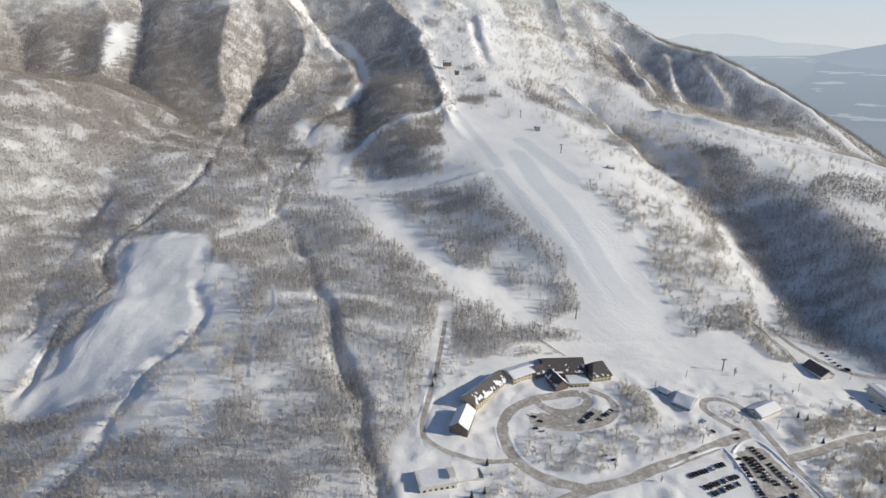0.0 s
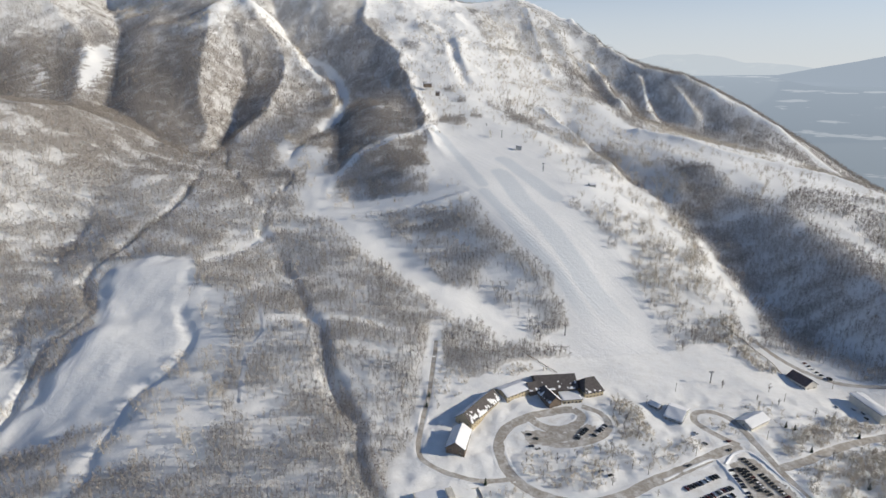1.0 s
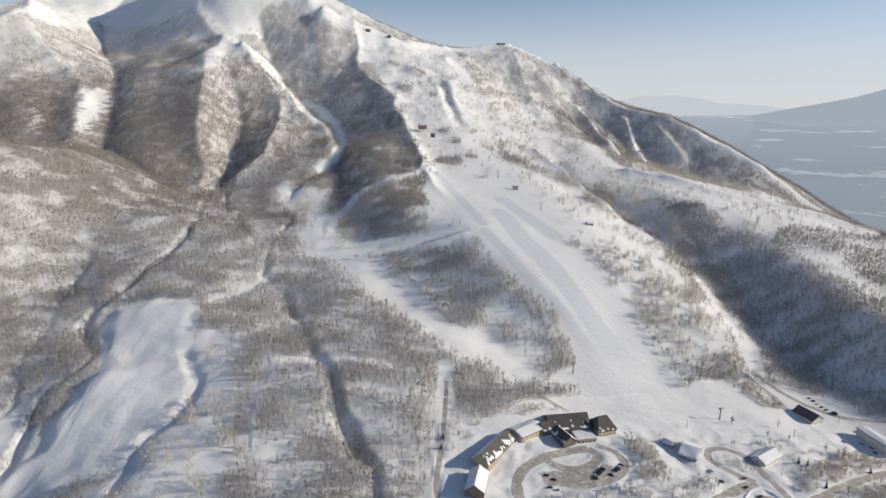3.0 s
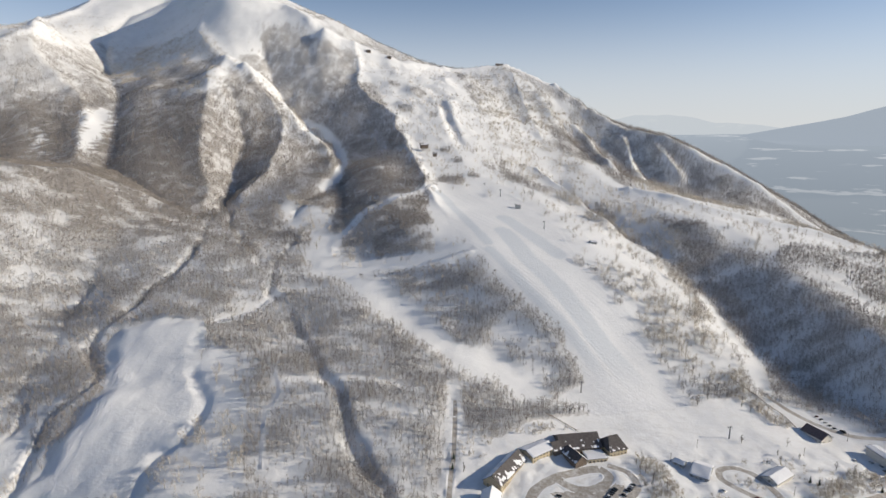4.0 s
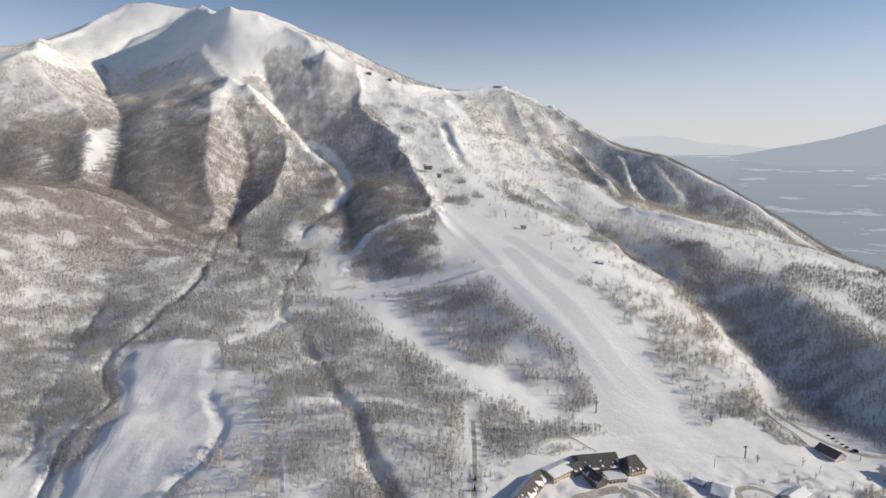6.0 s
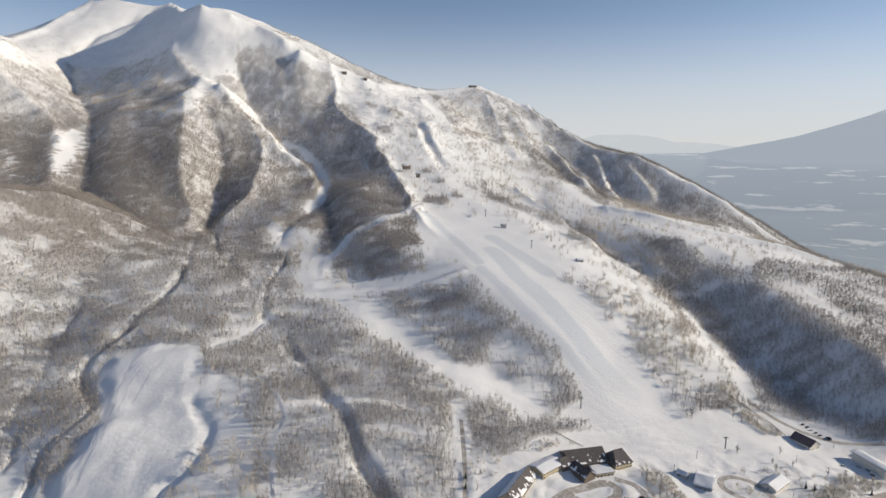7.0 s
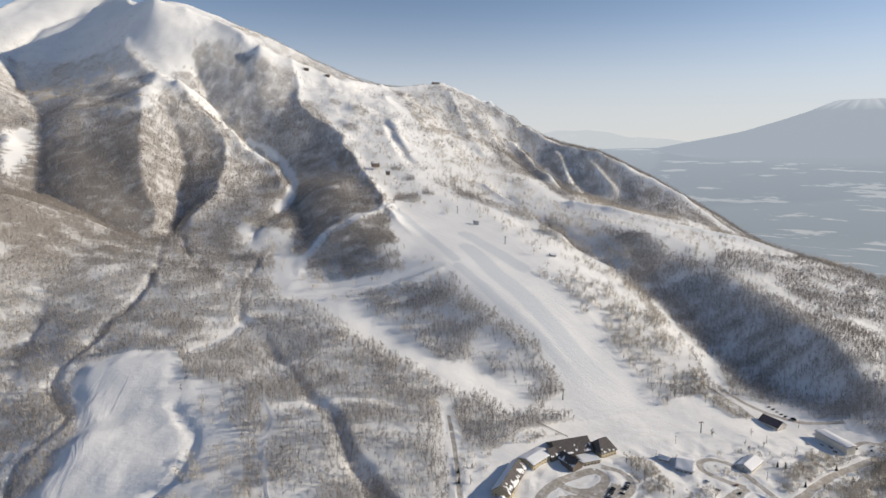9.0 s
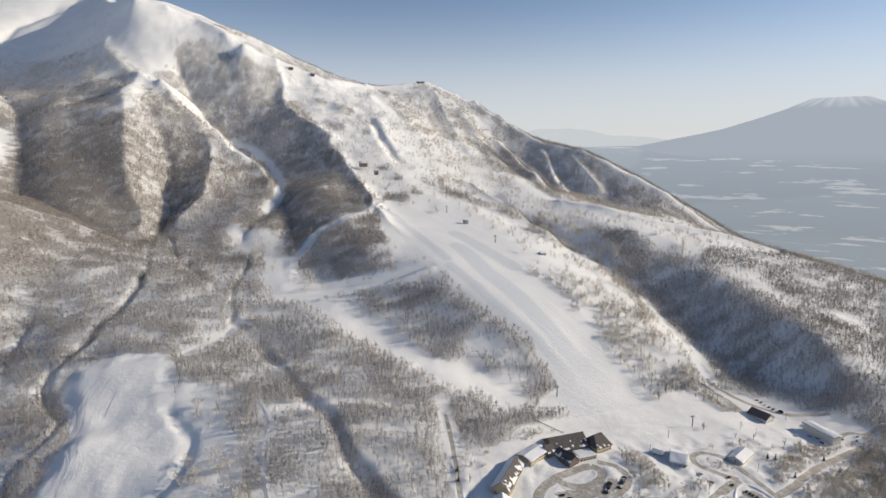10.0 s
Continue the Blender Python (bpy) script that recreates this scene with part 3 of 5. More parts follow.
xs = spread((-2100, -1250, 34), (-1250, -540, 8), (-540, -430, 4.5), (-430, -240, 3.2), (-240, -30, 4.5), (-30, 420, 2.7), (420, 960, 7), (960, 1600, 32))
ys = spread((-1500, -200, 130), (-200, 240, 22), (240, 560, 2.6), (560, 780, 4), (780, 1150, 6), (1150, 2340, 9), (2340, 2700, 60))
gx, gy = np.meshgrid(xs, ys)
zs = height(gx, gy).reshape(gx.shape)


def ground_at(x, y):
    """The height of the ground's own faces."""
    x, y = np.atleast_1d(np.asarray(x, float)), np.atleast_1d(np.asarray(y, float))
    i, j = np.clip(np.searchsorted(xs, x) - 1, 0, len(xs) - 2), np.clip(np.searchsorted(ys, y) - 1, 0, len(ys) - 2)
    u, v = (x - xs[i]) / (xs[i + 1] - xs[i]), (y - ys[j]) / (ys[j + 1] - ys[j])
    return (zs[j, i] * (1 - u) + zs[j, i + 1] * u) * (1 - v) + (zs[j + 1, i] * (1 - u) + zs[j + 1, i + 1] * u) * v


def mesh_of(name, co, faces, material=None, flat=False):
    """A mesh from arrays of points and of faces that all have as many corners."""
    me = bpy.data.meshes.new(name)
    co, faces = np.asarray(co, np.float32), np.asarray(faces, np.int32)
    me.vertices.add(len(co)), me.loops.add(faces.size), me.polygons.add(len(faces))
    me.vertices.foreach_set("co", co.ravel())
    me.loops.foreach_set("vertex_index", faces.ravel())
    me.polygons.foreach_set("loop_start", np.arange(len(faces), dtype=np.int32) * faces.shape[1])
    me.update(calc_edges=True)
    me.polygons.foreach_set("use_smooth", np.full(len(faces), not flat))
    if material:
        me.materials.append(material)
    return me


def grid_faces(nx, ny):
    i = (np.arange(ny - 1)[:, None] * nx + np.arange(nx - 1)).ravel()
    return np.stack([i, i + 1, i + 1 + nx, i + nx], 1)


def painted(me, name, values):
    a = me.attributes.new(name, "FLOAT", "POINT")
    a.data.foreach_set("value", np.asarray(values, np.float32).ravel())


THICK = []
THICK.append([(-491, 1808), (-481, 1842), (-449, 1854), (-406, 1856), (-358, 1857), (-263, 1805), (-210, 1821), (-186, 1663), (-135, 1656), (-98, 1426), (-65, 1326), (-54, 1247), (-84, 1223), (-152, 1158), (-181, 1253), (-234, 1387), (-292, 1494), (-347, 1490), (-406, 1647), (-457, 1752)])
THICK.append([(-180, 1210), (-97, 1247), (-82, 1077), (-19, 1033), (-15, 1014), (-80, 935), (-127, 924), (-161, 893), (-197, 966), (-200, 1072)])
THICK.append([(-133, 884), (-89, 915), (-18, 946), (-28, 839), (-42, 798), (-62, 791), (-128, 805), (-153, 823), (-153, 855)])
THICK.append([(-99, 748), (-39, 751), (1, 757), (26, 742), (69, 694), (103, 647), (120, 605), (111, 606), (81, 643), (38, 682), (19, 706), (-77, 721)])
THICK.append([(-534, 1416), (-487, 1238), (-447, 1123), (-405, 1005), (-484, 1028), (-549, 1068), (-647, 1170), (-655, 1227), (-695, 1193), (-700, 1252), (-745, 1403), (-688, 1441), (-601, 1462)])
THICK.append([(-998, 1288), (-927, 1405), (-863, 1428), (-815, 1573), (-717, 1626), (-583, 1716), (-594, 1618), (-631, 1432), (-725, 1432), (-792, 1359), (-708, 1180), (-884, 1118)])
THICK.append([(-500, 1615), (-479, 1609), (-440, 1596), (-371, 1455), (-344, 1375), (-334, 1279), (-325, 1119), (-325, 1048), (-382, 1075), (-412, 1215), (-438, 1359), (-470, 1455), (-524, 1572)])
THICK.append([(-888, 1123), (-699, 1150), (-642, 1158), (-492, 1025), (-440, 985), (-464, 931), (-550, 935), (-741, 1111), (-695, 855)])
THICK.append([(345, 1685), (373, 1535), (439, 1444), (545, 1518), (659, 1487), (746, 1440), (804, 1353), (758, 1499), (676, 1568), (599, 1622), (492, 1655)])
THICK.append([(601, 1654), (944, 2150), (1132, 2150), (701, 1550)])
THICK.append([(-695, 855), (-550, 935), (-464, 931), (-436, 973), (-368, 905), (-422, 845), (-521, 820), (-641, 767)])
THICK.append([(371, 843), (408, 834), (429, 752), (456, 670), (486, 588), (545, 505), (475, 444), (436, 468), (415, 509), (386, 559), (367, 617), (367, 681), (377, 780)])


def thicket(x, y):
    wx, wy = frayed(x + 40 * (cloud(x, y, 60, 2) - 0.5), y + 40 * (cloud(x, y, 60, 5) - 0.5))
    rings = np.max([inside(wx, wy, ring) for ring in THICK], 0).astype(float)
    return np.max([rings] + [np.hypot(x - a, y - b) < r for a, b, r in CLUMPS] + [inside(x, y, ring) for ring in GROVES], 0)


def treeline(x, y, z):
    return np.interp(z, [560, 720], [1.0, 0.0])


SHRUBS = []
SHRUBS.append(([(141, 380), (145, 425), (150, 446), (168, 432), (174, 385)], 0.9))
SHRUBS.append(([(52, 336), (60, 372), (100, 372), (130, 384), (138, 345), (100, 333)], 0.3))
SHRUBS.append(([(128, 345), (140, 385), (190, 395), (215, 385), (180, 362)], 0.3))
SHRUBS.append(([(285, 392), (282, 425), (330, 430), (335, 405)], 0.12))
SHRUBS.append(([(20, 300), (30, 335), (90, 328), (60, 300)], 0.25))
SHRUBS.append(([(225, 396), (224, 420), (245, 418), (248, 396)], 0.35))
SHRUBS.append(([(262, 340), (275, 388), (340, 428), (405, 424), (480, 446), (470, 300), (280, 290)], 0.55))
SHRUBS.append(([(280, 548), (300, 600), (345, 590), (325, 552)], 0.25))
SHRUBS.append(([(312, 575), (327, 552), (343, 525), (343, 506), (326, 505), (313, 528), (305, 553)], 0.6))
SHRUBS.append(([(-14, 425), (-12, 478), (30, 472), (20, 440)], 0.18))
SHRUBS.append(([(95, 488), (60, 480), (40, 470), (50, 462), (100, 478)], 0.25))
SHRUBS.append(([(220, 436), (240, 436), (300, 445), (300, 430), (262, 425)], 0.1))


def shrub_share(x, y):
    d = np.zeros(np.shape(x))
    for ring, share in SHRUBS:
        d = np.where(inside(x + 10 * (cloud(x, y, 18, 2) - 0.5), y, ring), share, d)
    for line, wide in ROADS.values():
        d = d * smooth(wide * 0.7, wide * 1.1, off_line(x, y, line))
    return d * (0.15 + smooth(0.3, 0.65, cloud(x, y, 10, 5))) * 1.5


def wood_share(x, y):
    z = ground_at(np.ravel(x), np.ravel(y)).reshape(np.shape(x))
    s = openness(x, y) * treeline(x, y, z)
    return np.where(s > 0.2, np.maximum(s, 0.9 * thicket(x, y)), s) * (np.hypot(x, y) < 2700)


co = np.stack([gx.ravel(), gy.ravel(), zs.ravel()], 1)
me = mesh_of("ground", co, grid_faces(len(xs), len(ys)), GROUND)
share = wood_share(gx, gy)
WEST = smooth(-330, -480, gx) * smooth(520, 640, gy)  # closer brushwood on the western bank
painted(me, "wood", share ** 1.4 * (1 + 0.35 * thicket(gx, gy)) * (0.5 + 0.5 * np.maximum(WEST, smooth(0.3, 0.6, cloud(gx, gy, 38, 3)))) * (1 - (0.7 - 0.15 * smooth(900, 1000, gy)) * smooth(0.56, 0.34, cloud(gx * np.where(gy < 950, 0.45, 1.0), gy, 13, 4))) * (1 + 0.2 * WEST) * (1 + 0.9 * smooth(760, 900, gy) * smooth(1500, 1250, gy)))
painted(me, "piste", inside(gx, gy, PISTE))
LANES = [([(-2, 1000), (9, 971), (39, 876), (61, 791)], 8), ([(104, 899), (133, 830), (161, 777)], 14), ([(92, 838), (113, 755), (141, 699), (162, 646), (179, 604), (196, 566), (214, 530)], 15), ([(62, 770), (100, 690), (140, 625), (162, 569), (176, 530)], 8)]
wx, wy = gx + 5 * (cloud(gx, gy, 20, 2) - 0.5), gy
painted(me, "groomed", np.max([smooth(w + 2, w - 2, off_line(wx, wy, line)) for line, w in LANES], 0) * smooth(540, 625, gy))
painted(me, "trodden", inside(gx, gy, VILLAGE) * (0.35 + 0.65 * smooth(30, 5, np.minimum(off_line(gx, gy, [(60, 380), (110, 415), (130, 400)]), off_line(gx, gy, [(180, 350), (240, 390), (225, 420), (300, 380)])))))
ground = tagged(new("ground", me), "snow-covered mountainside and valley floor in low winter sun", "ground", kind="structure")

# ---- the plain and the volcano far behind ----


def far_material(name, low, high, haze_glow, share, dim=None, size=0.0028, cut=0.56):
    """Far woods and fields, with blue winter haze painted into colour and glow."""
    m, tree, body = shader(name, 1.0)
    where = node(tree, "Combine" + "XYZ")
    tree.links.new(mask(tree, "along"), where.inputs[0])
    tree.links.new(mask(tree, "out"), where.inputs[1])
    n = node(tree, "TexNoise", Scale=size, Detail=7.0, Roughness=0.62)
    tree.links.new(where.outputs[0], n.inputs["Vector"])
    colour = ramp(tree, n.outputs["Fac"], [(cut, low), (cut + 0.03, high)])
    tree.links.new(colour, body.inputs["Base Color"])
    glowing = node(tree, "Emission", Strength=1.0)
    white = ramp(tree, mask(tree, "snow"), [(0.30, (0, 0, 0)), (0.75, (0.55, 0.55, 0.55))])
    # the painted haze glows paler with distance
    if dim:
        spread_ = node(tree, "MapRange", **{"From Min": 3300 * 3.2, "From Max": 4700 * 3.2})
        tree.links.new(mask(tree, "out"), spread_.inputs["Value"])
        haze_glow = blend(tree, dim, haze_glow, spread_.outputs[0])
    tree.links.new(blend(tree, blend(tree, haze_glow, colour, 0.35), (0.86, 0.90, 0.95), white), glowing.inputs["Color"])
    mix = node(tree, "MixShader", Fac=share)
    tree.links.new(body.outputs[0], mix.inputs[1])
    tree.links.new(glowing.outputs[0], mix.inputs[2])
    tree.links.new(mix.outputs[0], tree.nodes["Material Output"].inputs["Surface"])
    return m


def far_plain():
    turn, out = np.radians(np.arange(0, 361, 1.5)), np.linspace(1500, 4900, 90)
    a, r = np.meshgrid(turn, out)
    x, y = r * np.sin(a), r * np.cos(a)
    z = base_height(x, y).reshape(x.shape) - 70 * inside(x, y, [(-2060, -1460), (1560, -1460), (1560, 2660), (-2060, 2660)])
    z += smooth(4400, 4850, r) * 26 * cloud(a * 1500, r * 0.2, 300, 2)
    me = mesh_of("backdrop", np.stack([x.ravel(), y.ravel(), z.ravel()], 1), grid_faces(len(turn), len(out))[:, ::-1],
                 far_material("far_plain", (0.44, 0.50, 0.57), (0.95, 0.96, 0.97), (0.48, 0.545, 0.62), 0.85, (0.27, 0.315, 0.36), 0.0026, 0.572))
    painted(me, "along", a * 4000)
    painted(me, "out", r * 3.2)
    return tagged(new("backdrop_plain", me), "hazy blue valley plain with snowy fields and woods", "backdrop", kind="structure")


def volcano():
    at = (4600 * math.sin(radians(46.3)), 4600 * math.cos(radians(46.3)))
    turn, out = np.radians(np.arange(0, 361, 4)), np.r_[0, 60, 120, 150, 175, 200:1700:30]
    a, d = np.meshgrid(turn, out)
    h = np.interp(d, [0, 120, 160, 200, 300, 420, 565, 750, 935, 1200, 1700], [296, 298, 302, 282, 238, 195, 152, 100, 62, 12, -80])
    h = h + (cloud(a * 260, d * 0.15, 60, 1) - 0.5) * 26 * smooth(120, 300, d) * smooth(1300, 500, d)
    u, v = d * np.sin(a), d * np.cos(a) * 0.16
    t = radians(46.3)
    x, y = at[0] + u * math.cos(t) + v * math.sin(t), at[1] - u * math.sin(t) + v * math.cos(t)
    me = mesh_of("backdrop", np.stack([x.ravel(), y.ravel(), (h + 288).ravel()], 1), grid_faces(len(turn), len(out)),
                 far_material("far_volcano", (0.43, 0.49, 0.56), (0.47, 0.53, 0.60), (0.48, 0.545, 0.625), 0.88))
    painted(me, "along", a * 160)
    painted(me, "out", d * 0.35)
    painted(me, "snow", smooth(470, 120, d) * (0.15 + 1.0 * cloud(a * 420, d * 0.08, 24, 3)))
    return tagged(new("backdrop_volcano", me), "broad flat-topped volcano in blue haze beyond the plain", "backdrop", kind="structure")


def far_range():
    """A chain of hills on the horizon, paled by haze in colour and glow."""
    turn = np.radians(np.arange(2, 42, 0.5))
    a, v = np.meshgrid(turn, np.linspace(0, 1, 8))
    top = 130 * np.exp(-((np.degrees(a) - 23.5) / 7.5) ** 2) + 60 * cloud(a * 1500, a * 0, 90, 3) * smooth(41, 33, np.degrees(a))
    r = 4780 + 90 * v
    me = mesh_of("backdrop", np.stack([(r * np.sin(a)).ravel(), (r * np.cos(a)).ravel(), (180 + (90 + top) * v).ravel()], 1), grid_faces(len(turn), 8)[:, ::-1],
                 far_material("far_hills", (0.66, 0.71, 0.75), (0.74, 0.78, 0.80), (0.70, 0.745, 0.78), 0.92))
    painted(me, "along", a * 3000)
    painted(me, "out", v * 300)
    return tagged(new("backdrop_hills", me), "pale snowy hills dissolving in haze at the horizon", "backdrop", kind="structure")


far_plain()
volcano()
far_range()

# ---- woods: leafless trees, too many to count ----


def tree_arrays(rng, n, limbs, twigs, wide, low=0.3, long=0.14):
    """n slightly different unit trees, one metre high: a thin stem, some limbs and a round haze of twigs. Points and triangles of each."""
    made = []
    for _ in range(n):
        pts, tri = [], []

        def sliver(p, q, w):
            p, q = np.array(p), np.array(q)
            side = np.cross(q - p, rng.normal(size=3))
            side = side / max(np.linalg.norm(side), 1e-6) * w
            k = len(pts)
            pts.extend([p - side, p + side, q])
            tri.append((k, k + 1, k + 2))

        lean = rng.normal(size=2) * 0.05
        top = np.array([lean[0], lean[1], rng.uniform(0.8, 0.95)])
        foot = [(0.016 * math.cos(a), 0.016 * math.sin(a), -0.06) for a in (0, 2.1, 4.2)]
        pts.extend(np.array(p) for p in foot)
        pts.append(top)
        tri.extend([(0, 1, 3), (1, 2, 3), (2, 0, 3)] if limbs > 2 else [(0, 1, 3)])
        mid = np.array([lean[0] * 0.6, lean[1] * 0.6, (1 + low) / 2])
        size = np.array([0.30, 0.30, (1 - low) / 2])
        lumps = mid + rng.normal(size=(4, 3)) * 0.4 * size
        for i in range(limbs):
            out = rng.normal(size=3)
            sliver(top * rng.uniform(low * 0.7, 0.7), mid + out / np.linalg.norm(out) * size * 0.8 + np.array([0, 0, 0.08]), wide * 0.8)
        for i in range(twigs):
            out = rng.normal(size=3)
            p = lumps[i % 4] + out / np.linalg.norm(out) * size * 0.7 * rng.uniform(0.1, 1.0) ** 0.5
            d = (p - mid) / size * 0.5 + np.array([0, 0, 0.5]) + rng.normal(size=3) * 0.6
            d *= long / np.linalg.norm(d)
            sliver(p - d * 0.5, p + d * 0.5, wide)
        made.append((np.array(pts), np.array(tri)))
    return made


def wood(label, places, tall, kinds, rng, material=BARK, broad=1.0):
    """One object of many trees."""
    x, y = places.T
    z = ground_at(x, y)
    pick, turn = rng.randint(len(kinds), size=len(x)), rng.uniform(0, 2 * math.pi, len(x))
    high = tall(x, y, z) * rng.uniform(0.65, 1.25, len(x))
    girth = broad * high * rng.uniform(0.65, 0.95, len(x))
    all_co, all_tri, base = [], [], 0
    for k, (pts, tri) in enumerate(kinds):
        s = np.where(pick == k)[0]
        c, w = np.cos(turn[s])[:, None], np.sin(turn[s])[:, None]
        px = (c * pts[:, 0] - w * pts[:, 1]) * girth[s][:, None] + x[s][:, None]
        py = (w * pts[:, 0] + c * pts[:, 1]) * girth[s][:, None] + y[s][:, None]
        pz = pts[:, 2] * high[s][:, None] + z[s][:, None]
        all_co.append(np.stack([px, py, pz], -1).reshape(-1, 3))
        all_tri.append((tri[None] + (np.arange(len(s)) * len(pts))[:, None, None]).reshape(-1, 3) + base)
        base += len(s) * len(pts)
    me = mesh_of("woods", np.concatenate(all_co), np.concatenate(all_tri), material, flat=True)
    return tagged(new("woods", me), label, "woods", kind="stuff")


def scatter(rng, box, step, keep, shrubs=False):
    x0, x1, y0, y1 = box
    gx, gy = np.meshgrid(np.arange(x0, x1, step), np.arange(y0, y1, step))
    x, y = (gx + rng.uniform(-0.55, 0.55, gx.shape) * step).ravel(), (gy + rng.uniform(-0.55, 0.55, gx.shape) * step).ravel()
    s = wood_share(x, y)
    clump = smooth(0.28, 0.56, cloud(x, y, 38, 3))
    clump = np.where(x > 380, smooth(0.42, 0.56, cloud(x, y, 70, 3)), clump)
    gaps = smooth(0.34, 0.56, cloud(x * np.where(y < 950, 0.45, 1.0), y, 13, 4))
    s = np.where(s > 0.8, s * (0.75 + 0.25 * clump) * (0.45 + 0.65 * gaps), s * (0.12 + 1.5 * clump) * (0.15 + 1.2 * gaps))
    if shrubs:
        s = shrub_share(x, y)
    else:
        s = np.maximum(s, thicket(x, y) * (s > 0.2) * (1 - (0.5 - 0.1 * smooth(900, 1000, y)) * (1 - gaps)))
    ok = (rng.uniform(size=len(x)) < s * keep) & (np.abs(np.arctan2(x + 60, y + 40)) < 1.0)
    return np.stack([x[ok], y[ok]], 1)


rng = np.random.RandomState(7)
near, mid, far = tree_arrays(rng, 12, 4, 19, 0.021, 0.25, 0.19), tree_arrays(rng, 10, 3, 15, 0.026, 0.25, 0.21), tree_arrays(rng, 8, 2, 5, 0.042, 0.15, 0.38)
bushy = tree_arrays(rng, 12, 7, 75, 0.011, 0.12, 0.13)
for label, box, step, keep, tall, kinds in (
        ("leafless brown birch woods standing in deep snow", (-760, 960, 250, 720), 3.4, 0.92, lambda x, y, z: 9.0 + 0 * x, near),
        ("leafless grey-brown woods on the snowy lower slopes", (-1000, 960, 720, 1120), 3.9, 1.0, lambda x, y, z: 9.0 - smooth(100, 300, z) * 1.5, mid),
        ("leafless scrub birches on the upper mountainside", (-1400, 1200, 1120, 2300), 3.75, 1.0, lambda x, y, z: 8.8 - smooth(250, 600, z) * 3.5, far)):
    places = scatter(rng, box, step, keep)
    loose = wood_share(places[:, 0], places[:, 1]) < 0.55
    wood(label, places[~loose], tall, kinds, rng, BARK, 1.1 if box[2] < 1000 else 0.85)
    if box[2] < 1000:
        few = places[loose][rng.uniform(size=loose.sum()) < 0.34]
        wood("broad leafless trees and bushes scattered over open snow", few, lambda x, y, z: 11.5 + 0 * x, bushy, rng, BUSH, 1.7)
    else:
        wood("low scrub scattered over the open upper snow", places[loose], tall, kinds, rng, BUSH, 1.4)
wood("grey-brown leafless bushes and young trees between the roads", scatter(rng, (-40, 500, 285, 620), 2.6, 1.0, True), lambda x, y, z: np.where(x > 255, 6.2, 5.2), tree_arrays(rng, 10, 4, 46, 0.019, 0.02, 0.2), rng, BUSH, 1.45)

# ---- the village at the foot of the piste ----


def part(name, data, material, parent, label=""):
    """One mesh under a thing or under one of its parts."""
    me = data
    if isinstance(data, bmesh.types.BMesh):
        me = bpy.data.meshes.new(name)
        data.to_mesh(me)
        data.free()
    if material and not me.materials:
        me.materials.append(material)
    ob = new(name, me)
    ob.parent = parent
    return tagged(ob, label)


def thing(name, label, category, x, y, turn=0.0, z=None, group=""):
    ob = new(name)
    ob.empty_display_size = 0.5
    ob.matrix_basis = pose(x, y, float(ground_at(x, y)[0]) if z is None else z, 0, 0, turn)
    return tagged(ob, label, category, group)


def slab(bm, corners, thick):
    """A plate from four corners, that thick downwards."""
    up = [bm.verts.new(c) for c in corners]
    low = [bm.verts.new((c[0], c[1], c[2] - thick)) for c in corners]
    bm.faces.new(up), bm.faces.new(low[::-1])
    for i in range(4):
        bm.faces.new((up[i], low[i], low[(i + 1) % 4], up[(i + 1) % 4]))
    return bm


def box(x0, x1, y0, y1, z0, z1, bevel=0.0):
    bm = bmesh.new()
    slab(bm, [(x0, y0, z1), (x1, y0, z1), (x1, y1, z1), (x0, y1, z1)], z1 - z0)
    if bevel:
        bmesh.ops.bevel(bm, geom=bm.edges[:], offset=bevel, segments=2, affect="EDGES")
    return bm


def snow_cover(corners, thick, gaps, seed, bias=0.0):
    """Snow that lies on a roof slope, torn open where it has slid off. corners: low left, low right, high right, high left."""
    a, b, c, d = (np.array(q, float) for q in corners)
    nu, nv = max(6, int(np.linalg.norm(b - a) / 0.7)), max(5, int(np.linalg.norm(d - a) / 0.7))
    u, v = np.meshgrid(np.linspace(0, 1, nu), np.linspace(0, 1, nv))
    p = (1 - v)[..., None] * ((1 - u)[..., None] * a + u[..., None] * b) + v[..., None] * ((1 - u)[..., None] * d + u[..., None] * c)
    n = cloud(p[..., 0] * 1.0 + seed * 53.0, p[..., 1] + v * 4 + seed * 17.0, 2.6, seed % 6) + bias * (0.35 - v)
    edge = smooth(0, 0.035, np.minimum(np.minimum(u, 1 - u), np.minimum(v, 1.03 - v)))
    high = thick * smooth(gaps - 0.05, gaps + 0.07, n) * edge * (0.9 + 0.2 * np.sin(7 * u + 5 * v)) if gaps > 0 else thick * edge * (0.9 + 0.2 * np.sin(7 * u + 5 * v))
    p[..., 2] += high - 0.12
    return mesh_of("snow_cover", p.reshape(-1, 3), grid_faces(nu, nv), SNOW)


